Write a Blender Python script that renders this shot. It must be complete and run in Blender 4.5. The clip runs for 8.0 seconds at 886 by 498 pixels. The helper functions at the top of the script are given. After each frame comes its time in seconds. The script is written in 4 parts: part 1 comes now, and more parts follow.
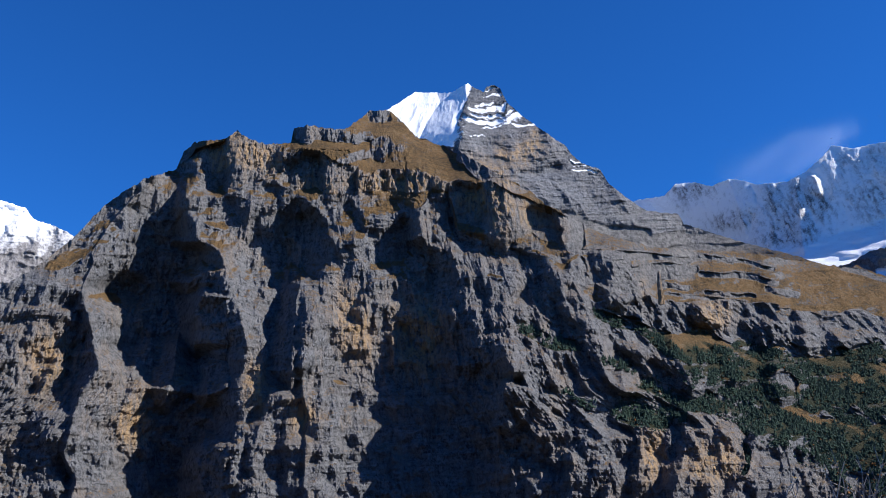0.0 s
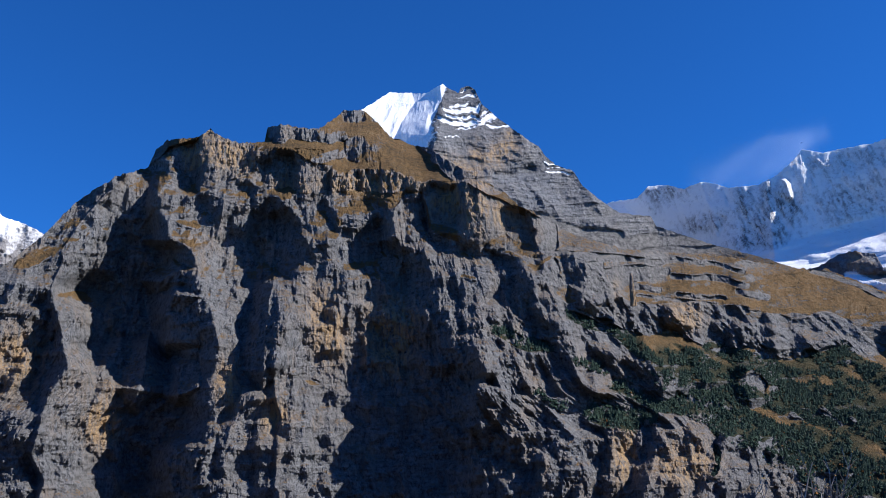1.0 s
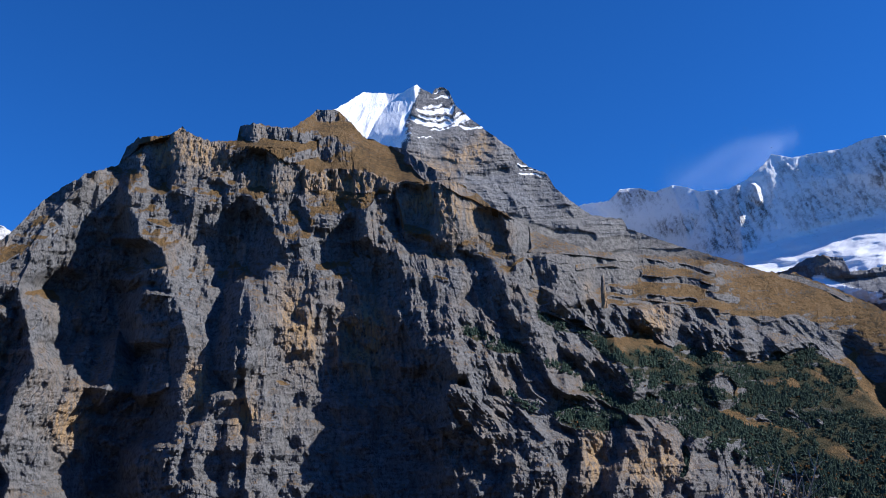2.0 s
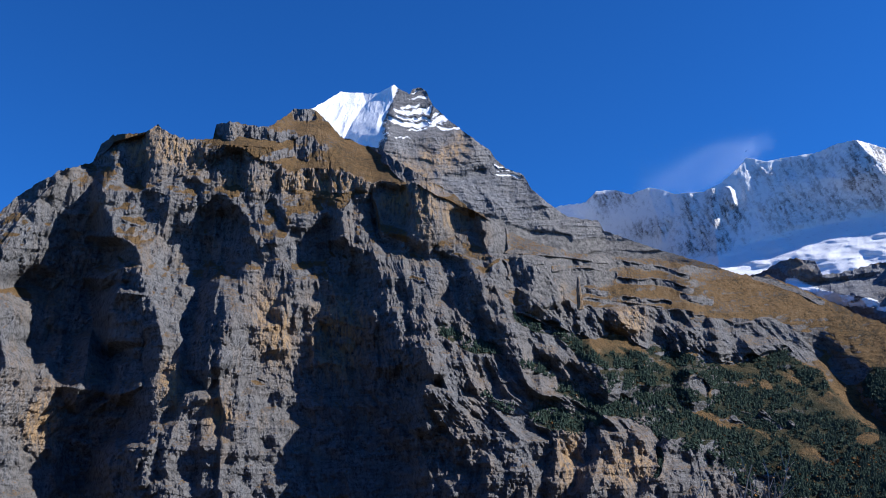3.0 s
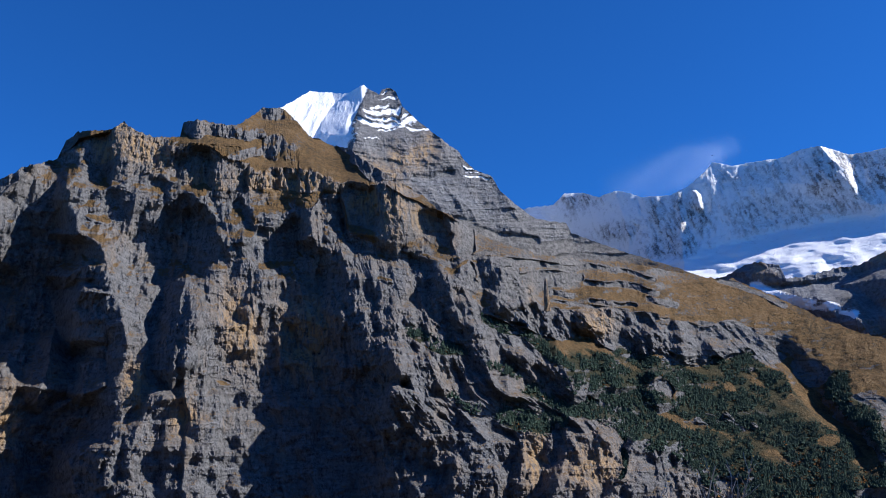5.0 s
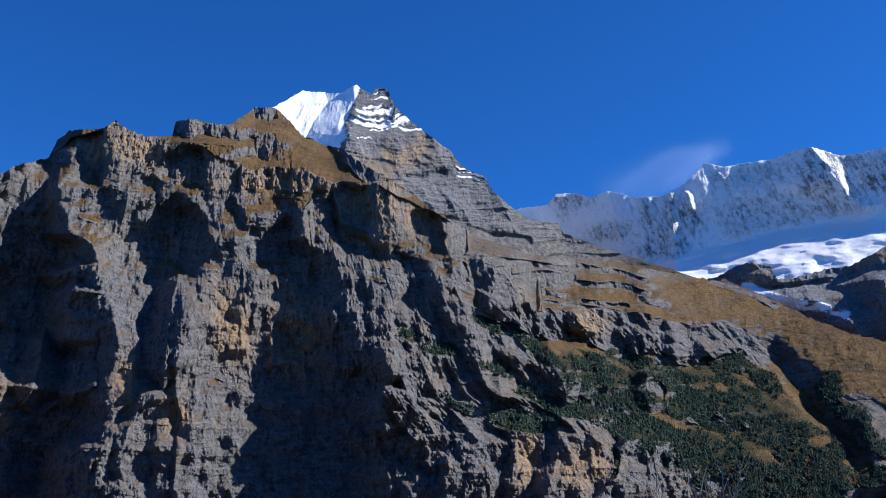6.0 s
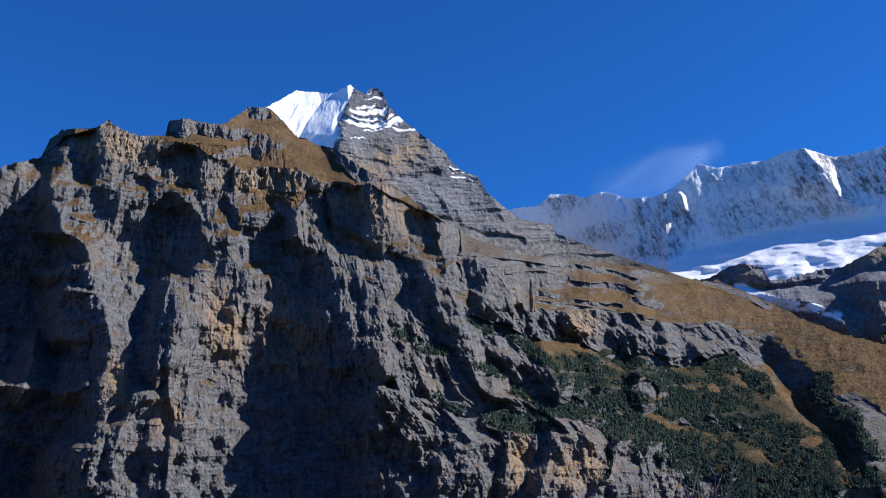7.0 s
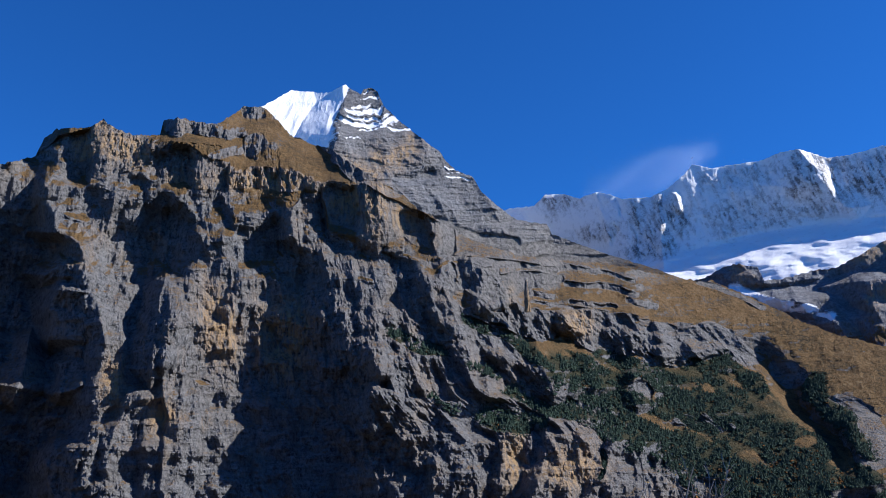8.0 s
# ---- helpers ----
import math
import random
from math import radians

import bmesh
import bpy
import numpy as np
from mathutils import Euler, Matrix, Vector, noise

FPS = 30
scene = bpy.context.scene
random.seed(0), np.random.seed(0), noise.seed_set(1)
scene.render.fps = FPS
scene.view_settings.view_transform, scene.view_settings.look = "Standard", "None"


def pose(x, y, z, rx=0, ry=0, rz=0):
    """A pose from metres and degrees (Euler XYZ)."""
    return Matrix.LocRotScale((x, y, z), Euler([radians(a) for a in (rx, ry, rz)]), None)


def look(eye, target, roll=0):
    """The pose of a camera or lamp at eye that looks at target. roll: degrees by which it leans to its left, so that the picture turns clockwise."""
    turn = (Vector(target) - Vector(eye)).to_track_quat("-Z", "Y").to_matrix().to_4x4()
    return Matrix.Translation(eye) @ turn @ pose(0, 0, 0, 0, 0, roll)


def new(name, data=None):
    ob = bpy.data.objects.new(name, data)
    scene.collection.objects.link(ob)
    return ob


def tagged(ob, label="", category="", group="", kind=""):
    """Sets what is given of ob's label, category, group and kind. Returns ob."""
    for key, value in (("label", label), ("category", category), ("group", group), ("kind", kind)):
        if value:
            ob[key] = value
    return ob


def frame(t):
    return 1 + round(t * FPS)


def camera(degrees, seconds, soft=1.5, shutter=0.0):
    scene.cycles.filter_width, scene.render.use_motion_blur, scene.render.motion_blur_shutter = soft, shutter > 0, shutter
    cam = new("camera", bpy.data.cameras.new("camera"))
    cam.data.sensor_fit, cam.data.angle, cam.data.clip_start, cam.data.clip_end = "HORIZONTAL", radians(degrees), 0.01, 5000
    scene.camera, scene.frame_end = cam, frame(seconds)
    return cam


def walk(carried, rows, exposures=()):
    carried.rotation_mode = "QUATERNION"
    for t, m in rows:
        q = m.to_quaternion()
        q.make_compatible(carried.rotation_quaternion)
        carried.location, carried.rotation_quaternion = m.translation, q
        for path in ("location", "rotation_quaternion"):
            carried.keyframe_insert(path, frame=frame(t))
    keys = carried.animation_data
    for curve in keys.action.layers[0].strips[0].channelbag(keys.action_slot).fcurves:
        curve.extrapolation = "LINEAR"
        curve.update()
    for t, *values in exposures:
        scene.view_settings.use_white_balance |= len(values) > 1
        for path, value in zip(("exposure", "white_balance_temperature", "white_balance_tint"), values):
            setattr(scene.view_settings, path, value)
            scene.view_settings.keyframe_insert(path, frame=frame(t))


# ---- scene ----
# A rock massif over a deep alpine valley, seen from a terrace on the far side.
# Bearings are degrees to the right of the first view, elevations degrees above level.
cam = camera(49.5, 8.0, soft=0.95)
EYE = 1.6
PAN = [
    (0.0, 105.004, 1.352, 0.362), (0.5, 105.0, 1.377, -0.458), (1.0, 105.001, 1.381, -1.257),
    (1.5, 105.008, 1.368, -2.146), (3.0, 105.007, 1.312, -4.423), (3.5, 105.012, 1.304, -5.145),
    (4.0, 105.009, 1.313, -5.703), (4.5, 105.019, 1.318, -6.09), (6.0, 105.014, 1.319, -6.848),
    (6.5, 105.018, 1.302, -7.067), (7.0, 105.024, 1.305, -7.263), (7.5, 105.022, 1.292, -7.428),
    (8.0, 105.018, 1.304, -7.572),
]
walk(cam, [(t, pose(0, 0, EYE, rx, ry, rz)) for t, rx, ry, rz in PAN], [(0.0, 0.6, 5600, 13), (8.0, 0.6, 5600, 13)])

# ---- sky and sun ----
SUN_BEARING, SUN_HEIGHT = 99.0, 34.0
world = bpy.data.worlds.new("sky")
scene.world = world
world.use_nodes = True
wt = world.node_tree
sky = wt.nodes.new("ShaderNodeTexSky")
sky.sky_type = "NISHITA"
sky.sun_disc = False
sky.sun_elevation = radians(SUN_HEIGHT)
sky.sun_rotation = radians(SUN_BEARING)
sky.altitude = 1650
sky.air_density, sky.dust_density, sky.ozone_density = 1.0, 0.0, 4.0
wt.nodes["Background"].inputs["Strength"].default_value = 0.069
deep = wt.nodes.new("ShaderNodeMix")
deep.data_type, deep.blend_type = "RGBA", "MULTIPLY"
deep.inputs[0].default_value = 1.0
deep.inputs[7].default_value = (0.28, 0.73, 1.25, 1)
wt.links.new(sky.outputs[0], deep.inputs[6])
wt.links.new(deep.outputs[2], wt.nodes["Background"].inputs["Color"])
sun = new("sun", bpy.data.lights.new("sun", "SUN"))
sun.data.energy, sun.data.angle, sun.data.color = 5.35, radians(0.53), (1.0, 0.9, 0.75)
sb, sh = radians(SUN_BEARING), radians(SUN_HEIGHT)
SUN_WAY = Vector((math.sin(sb) * math.cos(sh), math.cos(sb) * math.cos(sh), math.sin(sh)))
sun.matrix_world = look(SUN_WAY * 500, (0, 0, 0))


# ---- noise over metres ----
def hash01(i, j, seed):
    h = (i.astype(np.int64) * 374761393 + j.astype(np.int64) * 668265263 + seed * 1442695041) & 0xFFFFFFFF
    h = ((h ^ (h >> 13)) * 1274126177) & 0xFFFFFFFF
    h = ((h ^ (h >> 16)) * 2246822519) & 0xFFFFFFFF
    return ((h ^ (h >> 15)) & 0xFFFFFF) / 16777215.0


def value_noise(u, v, seed):
    i, j = np.floor(u), np.floor(v)
    fu, fv = u - i, v - j
    fu, fv = fu * fu * fu * (fu * (fu * 6 - 15) + 10), fv * fv * fv * (fv * (fv * 6 - 15) + 10)
    a, b = hash01(i, j, seed), hash01(i + 1, j, seed)
    c, d = hash01(i, j + 1, seed), hash01(i + 1, j + 1, seed)
    return (a + (b - a) * fu) * (1 - fv) + (c + (d - c) * fu) * fv


def fbm(u, v, seed, octaves=4, gain=0.5):
    """Soft noise between about -1 and 1."""
    total, weight, size = 0.0, 0.0, 1.0
    for k in range(octaves):
        cu, su = math.cos(0.5 * k), math.sin(0.5 * k) * 0.35
        total = total + size * (2 * value_noise(u * cu + v * su, v * cu - u * su, seed + k) - 1)
        weight += size
        u, v, size = u * 2.03, v * 2.03, size * gain
    return total / weight * 1.6


def ridged(u, v, seed, octaves=4, gain=0.5):
    """Noise with sharp crests, 0 to 1."""
    total, weight, size = 0.0, 0.0, 1.0
    for k in range(octaves):
        n = 1 - np.abs(2 * value_noise(u, v, seed + k) - 1)
        total = total + size * n * n
        weight += size
        u, v, size = u * 2.1 + 3.7, v * 2.1 + 1.3, size * gain
    return total / weight


def eroded(u, v, seed, octaves=6):
    """Crests that carry finer crests, with smoother hollows between them, 0 to about 1."""
    total, size, carry = 0.0, 1.0, 1.0
    for k in range(octaves):
        n = 1 - np.abs(2 * value_noise(u, v, seed + k) - 1)
        n = n * n * carry
        total = total + n * size
        carry = np.clip(n * 1.7 + 0.12, 0, 1)
        u, v, size = u * 1.93 + 0.31 * v + 5.2, v * 1.93 - 0.31 * u * 0.5 + 1.7, size * 0.56
    return total / 1.7


def ribs_noise(u, v, seed, left=0.9, right=0.6, up=1.6, down=0.35, lean=0.0):
    """Crags as the upper hull of many small ribs, each with a flat head and a long foot, in units of one cell."""
    i0, j0 = np.floor(u), np.floor(v)
    best = np.full(u.shape, -9.0)
    for di in (-1, 0, 1):
        for dj in (-1, 0, 1, 2):
            i, j = i0 + di, j0 + dj
            dv = v - (j + hash01(i, j, seed + 1))
            du = u - (i + hash01(i, j, seed)) + (lean + 0.5 * (hash01(i, j, seed + 4) - 0.5)) * dv
            h = 0.7 * hash01(i, j, seed + 2)
            k = 0.5 + hash01(i, j, seed + 3)
            best = np.maximum(best, h - np.where(du < 0, -du * left * k, du * right * (2 - k)) - np.where(dv > 0, dv * up, -dv * down))
    return best


def smooth(x, lo, hi):
    t = np.clip((x - lo) / (hi - lo), 0, 1)
    return t * t * (3 - 2 * t)


def line(points, at):
    """A polyline of (bearing, value) read at bearings."""
    p = np.array(points, float)
    o = np.argsort(p[:, 0])
    return np.interp(at, p[o, 0], p[o, 1])


def blob(A, E, az, el, wide, high, turn=0.0):
    """A soft oval patch on the slope: 1 in its middle, 0.5 at its rim."""
    c, s = math.cos(radians(turn)), math.sin(radians(turn))
    x, y = (A - az), (E - el)
    x, y = (x * c + y * s) / wide, (y * c - x * s) / high
    return 1 / (1 + (x * x + y * y) ** 2)


def along(A, E, points, wide):
    """A soft band along a line of (bearing, elevation)."""
    best = np.full(A.shape, 1e9)
    for (a0, e0), (a1, e1) in zip(points[:-1], points[1:]):
        dx, dy = a1 - a0, e1 - e0
        t = np.clip(((A - a0) * dx + (E - e0) * dy) / (dx * dx + dy * dy + 1e-9), 0, 1)
        best = np.minimum(best, (A - a0 - t * dx) ** 2 + (E - e0 - t * dy) ** 2)
    return 1 / (1 + (best / wide ** 2) ** 2)


def buttress(A, E, span, left, right, crest, fade=220.0):
    """Relief in metres of a rib whose crest runs through (bearing, elevation, metres out); it falls away
    by left and right metres a metre, and sinks beyond its two ends by fade metres a degree."""
    c = np.array(sorted(crest, key=lambda k: k[1]), float)
    mid = np.interp(E, c[:, 1], c[:, 0])
    out = np.interp(E, c[:, 1], c[:, 2])
    out = out - fade * (np.maximum(E - c[-1, 1], 0) + 0.65 * np.maximum(c[0, 1] - E, 0))
    d = np.radians(A - mid) * span
    return out - np.where(d < 0, -d * left, d * right)


VALLEY = -760.0


def slope_sheet(az0, az1, columns, rows, low, top, near, rough_top=0.05, seed=1):
    """An even grid of bearings and elevations for a mountainside, its first distances and its skyline."""
    az = np.linspace(az0, az1, columns)
    sky_line = line(top, az) + rough_top * fbm(az * 6, az * 0, seed, 4, 0.6)
    A, E = np.meshgrid(az, np.linspace(low, sky_line.max(), rows))
    return A, E, line(near, az), sky_line


def settle(E, sky_line, *fields):
    """The elevations up to the skyline, column by column, and the fields read there."""
    low, high, rows = E[0, 0], E[-1, 0], len(E)
    up = low + (sky_line[None, :] - low) * np.linspace(0, 1, rows)[:, None]
    at = np.clip((up - low) / (high - low), 0, 1) * (rows - 1)
    i = np.minimum(at.astype(int), rows - 2)
    f = at - i
    return [up] + [np.take_along_axis(F, i, 0) * (1 - f) + np.take_along_axis(F, i + 1, 0) * f for F in fields]


def side_blur(F, k):
    """Mean along the slope, over k columns to either side."""
    c = np.cumsum(np.pad(F, ((0, 0), (k + 1, k)), mode="edge"), axis=1)
    return (c[:, 2 * k + 1:] - c[:, :-2 * k - 1]) / (2 * k + 1)


def climb(A, E, near, steep, spread=12, even=None):
    """Distances up each column of the slope, for a rise of steep metres a metre."""
    t = np.tan(np.radians(E))
    grade = np.maximum(steep - t, 0.22)
    step = np.zeros_like(E)
    step[1:] = np.radians(np.diff(E, axis=0)) * (1 + t[1:] ** 2) / grade[1:]
    gain = np.cumsum(step, axis=0)
    for k in (spread, spread):
        gain = side_blur(gain, k)
    if even is not None:
        gain = gain * (1 - even) + side_blur(side_blur(gain, 75), 75) * even
    return near[None, :] * np.exp(gain)


def to_points(A, E, D):
    a = np.radians(A)
    return np.stack([D * np.sin(a), D * np.cos(a), EYE + D * np.tan(np.radians(E))], -1)


def grid_normals(P):
    du, dv = np.gradient(P, axis=1), np.gradient(P, axis=0)
    n = np.cross(du, dv)
    return n / np.maximum(np.linalg.norm(n, axis=-1, keepdims=True), 1e-9)


def box_blur(F, k):
    for axis in (0, 1):
        pad = [(0, 0), (0, 0)]
        pad[axis] = (k, k)
        c = np.cumsum(np.pad(F, pad, mode="edge"), axis=axis)
        n = F.shape[axis]
        c = np.concatenate([np.zeros_like(np.take(c, [0], axis)), c], axis)
        F = (np.take(c, range(2 * k + 1, 2 * k + 1 + n), axis) - np.take(c, range(0, n), axis)) / (2 * k + 1)
    return F


def grid_mesh(name, P, masks, material, flat=False, foot=True, back=True):
    """One mesh from a grid of points, with a foot down to the valley and a far side behind the skyline."""
    rows = [P]
    if foot:
        way = P[0] * [1, 1, 0]
        way = way / np.linalg.norm(way, axis=-1, keepdims=True)
        extra = []
        for k in (1.0, 0.6, 0.25, 0.06):
            q = P[0] - way * (P[0][:, 2:] - VALLEY + 20) * 0.3 * k
            q[:, 2] = P[0][:, 2] + (VALLEY - 20 - P[0][:, 2]) * k
            extra.append(q)
        rows = [np.stack(extra)] + rows
    if back:
        way = P[-1] * [1, 1, 0]
        way = way / np.linalg.norm(way, axis=-1, keepdims=True)
        extra = []
        for k in (6, 30, 120, 320, 620):
            q = P[-1] + way * k
            q[:, 2] -= 0.15 * k + 0.0013 * k * k
            extra.append(q)
        rows.append(np.stack(extra))
    before, after = (4 if foot else 0), (5 if back else 0)
    G = np.concatenate(rows, 0)
    nr, nc = G.shape[:2]
    idx = np.arange(nr * nc).reshape(nr, nc)
    quads = np.stack([idx[:-1, :-1], idx[:-1, 1:], idx[1:, 1:], idx[1:, :-1]], -1).reshape(-1, 4)
    me = bpy.data.meshes.new(name)
    me.vertices.add(nr * nc)
    me.vertices.foreach_set("co", G.reshape(-1).astype(np.float32))
    me.loops.add(quads.size)
    me.loops.foreach_set("vertex_index", quads.reshape(-1).astype(np.int32))
    me.polygons.add(len(quads))
    me.polygons.foreach_set("loop_start", np.arange(0, quads.size, 4, dtype=np.int32))
    me.polygons.foreach_set("use_smooth", np.full(len(quads), not flat))
    me.update(calc_edges=True)
    for key, M in masks.items():
        M = np.concatenate([np.repeat(M[:1], before, 0), M, np.repeat(M[-1:], after, 0)], 0) if before or after else M
        at = me.attributes.new(key, "FLOAT", "POINT")
        at.data.foreach_set("value", M.reshape(-1).astype(np.float32))
    me.materials.append(material)
    return me


# ---- materials ----
def nodes_of(name):
    m = bpy.data.materials.new(name)
    m.use_nodes = True
    nt = m.node_tree
    return m, nt, nt.nodes["Principled BSDF"]


def add(nt, kind, **inputs):
    n = nt.nodes.new(kind)
    for key, value in inputs.items():
        key = key.replace("_", " ")
        if isinstance(value, bpy.types.NodeSocket):
            nt.links.new(value, n.inputs[key])
        else:
            n.inputs[key].default_value = value
    return n


def tex_noise(nt, scale, detail=5.0, rough=0.6, stretch=(1, 1, 1), distort=0.0):
    co = nt.nodes.new("ShaderNodeTexCoord")
    mp = add(nt, "ShaderNodeMapping", Vector=co.outputs["Object"], Scale=stretch)
    return add(nt, "ShaderNodeTexNoise", Vector=mp.outputs[0], Scale=scale, Detail=detail, Roughness=rough, Distortion=distort).outputs["Fac"]


def ramp(nt, fac, stops):
    n = nt.nodes.new("ShaderNodeValToRGB")
    nt.links.new(fac, n.inputs[0])
    while len(n.color_ramp.elements) < len(stops):
        n.color_ramp.elements.new(0.5)
    for el, (at, col) in zip(n.color_ramp.elements, stops):
        el.position = at
        el.color = (*col, 1) if len(col) == 3 else col
    return n.outputs["Color"]


def remap(nt, fac, lo, hi, a=0.0, b=1.0):
    return add(nt, "ShaderNodeMapRange", Value=fac, From_Min=lo, From_Max=hi, To_Min=a, To_Max=b).outputs[0]


def calc(nt, op, a, b):
    n = nt.nodes.new("ShaderNodeMath")
    n.operation = op
    for k, value in enumerate((a, b)):
        if isinstance(value, bpy.types.NodeSocket):
            nt.links.new(value, n.inputs[k])
        else:
            n.inputs[k].default_value = value
    return n.outputs[0]


def mix(nt, fac, a, b):
    n = nt.nodes.new("ShaderNodeMix")
    n.data_type = "RGBA"
    for value, socket in ((fac, n.inputs[0]), (a, n.inputs[6]), (b, n.inputs[7])):
        if isinstance(value, bpy.types.NodeSocket):
            nt.links.new(value, socket)
        else:
            socket.default_value = value if isinstance(value, float) else (*value, 1)
    return n.outputs[2]


def mask(nt, key):
    n = nt.nodes.new("ShaderNodeAttribute")
    n.attribute_name = key
    return n.outputs["Fac"]


def mountain_material(name, rock_dark, rock_light, bump=3.2, scale=1.0, soft_snow=0.06):
    """Limestone with streaks, ochre stains and painted sun warmth; scree, painted haze, turf and snow lie on it by the
    masks of the slope.
    """
    m, nt, bsdf = nodes_of(name)
    grain = tex_noise(nt, 0.09 * scale, 10, 0.72)
    fine = tex_noise(nt, 0.3 * scale, 5, 0.7, (1, 1, 0.6))
    broad = tex_noise(nt, 0.012 * scale, 4, 0.55)
    streak = tex_noise(nt, 0.1 * scale, 6, 0.65, (1, 1, 0.14), 0.2)
    strata = tex_noise(nt, 0.12 * scale, 5, 0.65, (0.12, 0.12, 1.3))
    tone = calc(nt, "ADD", calc(nt, "MULTIPLY", grain, 0.4), calc(nt, "MULTIPLY", streak, 0.14))
    tone = calc(nt, "ADD", tone, calc(nt, "MULTIPLY", strata, 0.16))
    tone = calc(nt, "ADD", tone, calc(nt, "MULTIPLY", fine, 0.3))
    rock = ramp(nt, remap(nt, tone, 0.425, 0.59), [(0.0, rock_dark), (0.5, rock_light), (1.0, tuple(min(1, c * 1.5) for c in rock_light))])
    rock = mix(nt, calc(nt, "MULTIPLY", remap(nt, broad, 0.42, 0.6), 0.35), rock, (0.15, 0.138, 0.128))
    # one tint for ochre stains and for sun warmth painted on the rock
    stain_and_sun = calc(nt, "MULTIPLY", mask(nt, "ochre_and_sun"), remap(nt, streak, 0.38, 0.58))
    rock = mix(nt, stain_and_sun, rock, (0.4, 0.27, 0.14))
    scree_and_haze = ramp(nt, grain, [(0.38, (0.085, 0.082, 0.08)), (0.62, (0.25, 0.24, 0.225))])
    rock = mix(nt, mask(nt, "scree_and_haze"), rock, scree_and_haze)
    turf_tone = calc(nt, "ADD", calc(nt, "MULTIPLY", grain, 0.45), calc(nt, "ADD", calc(nt, "MULTIPLY", broad, 0.25), calc(nt, "MULTIPLY", fine, 0.3)))
    turf = ramp(nt, turf_tone, [(0.4, (0.032, 0.028, 0.018)), (0.46, (0.09, 0.06, 0.026)), (0.53, (0.165, 0.098, 0.036)), (0.62, (0.17, 0.13, 0.082))])
    turf = mix(nt, mask(nt, "green"), turf, (0.013, 0.023, 0.011))
    edge = calc(nt, "ADD", mask(nt, "turf"), calc(nt, "MULTIPLY", calc(nt, "SUBTRACT", grain, 0.5), 2.2))
    edge = calc(nt, "ADD", edge, calc(nt, "MULTIPLY", calc(nt, "SUBTRACT", fine, 0.5), 1.6))
    col = mix(nt, remap(nt, edge, 0.36, 0.64), rock, turf)
    snow_edge = calc(nt, "ADD", mask(nt, "snow"), calc(nt, "MULTIPLY", calc(nt, "SUBTRACT", grain, 0.5), 1.4))
    snow_fac = remap(nt, snow_edge, 0.5 - soft_snow, 0.5 + soft_snow)
    col = mix(nt, snow_fac, col, (0.9, 0.91, 0.93))
    nt.links.new(col, bsdf.inputs["Base Color"])
    nt.links.new(remap(nt, snow_fac, 0, 1, 0.92, 0.6), bsdf.inputs["Roughness"])
    bsdf.inputs["Specular IOR Level"].default_value = 0.2
    height = calc(nt, "ADD", calc(nt, "MULTIPLY", grain, 1.2), calc(nt, "MULTIPLY", fine, 0.8))
    height = calc(nt, "MULTIPLY", height, remap(nt, snow_fac, 0, 1, 1.0, 0.25))
    b = add(nt, "ShaderNodeBump", Height=height, Strength=1.0, Distance=bump * 1.6 / scale)
    nt.links.new(b.outputs[0], bsdf.inputs["Normal"])
    return m


LIMESTONE = mountain_material("limestone", (0.034, 0.036, 0.041), (0.163, 0.166, 0.173), bump=5.0)
HIGH_ROCK = mountain_material("high_rock", (0.066, 0.07, 0.08), (0.172, 0.178, 0.19), scale=0.7)
# lighter, bluish rock: the haze before the valley side is put into its colour
HAZED_VALLEY_ROCK = mountain_material("hazed_valley_rock", (0.09, 0.1, 0.118), (0.2, 0.205, 0.22), scale=0.8, soft_snow=0.1)
SNOW_ROCK = mountain_material("snow_and_rock", (0.12, 0.12, 0.126), (0.26, 0.25, 0.25), scale=0.6, soft_snow=0.4)


def none_of(A, *keys):
    return {k: np.zeros_like(A) for k in keys}


LAYERS = ("ochre_and_sun", "scree_and_haze", "turf", "green", "snow")

# ---- the limestone massif ----
HOLLOW = 1.5
TOP = [
    (-28.93, 9.14), (-26.95, 10.81), (-25.38, 12.08), (-23.75, 13.30), (-22.08, 14.80), (-20.82, 16.35), (-19.80, 17.45), (-18.02, 18.74), (-17.48, 18.94),
    (-16.29, 19.38), (-15.91, 20.37), (-15.27, 21.00), (-13.41, 21.31), (-12.75, 21.83), (-12.32, 21.50), (-10.99, 21.14), (-9.43, 21.26),
    (-9.27, 22.09), (-8.39, 22.31), (-7.67, 22.20), (-6.07, 22.10), (-5.18, 22.70), (-4.45, 23.27), (-3.19, 23.24), (-2.19, 22.37),
    (-1.59, 21.77), (-0.34, 21.25), (0.91, 20.99), (2.14, 20.18), (4.22, 18.99), (5.59, 18.19), (6.43, 17.41), (7.61, 16.80),
    (9.26, 15.70), (12.55, 14.46), (17.38, 13.77), (21.03, 12.88), (23.06, 12.28),
    (23.88, 12.27), (25.09, 11.62), (26.86, 10.63), (28.56, 9.53), (30.25, 8.70), (32.66, 7.81), (35.55, 6.48),
]
NEAR = [(-27, 2040), (-16, 2000), (-8, 1990), (4, 2000), (12, 2120), (22, 2350), (38, 2650)]
A, E, near, sky_line = slope_sheet(-27.0, 37.0, 1400, 580, -1.6, TOP, NEAR, 0.07, 3)
U, V = np.radians(A) * 2150, np.radians(E) * 2150
wu = 14 * fbm(U / 90, V / 90, 11, 4)
wv = 14 * fbm(U / 90 + 40, V / 90, 17, 4)
AW, EW = A + np.degrees(wu / 2150), E + np.degrees(wv / 2150)

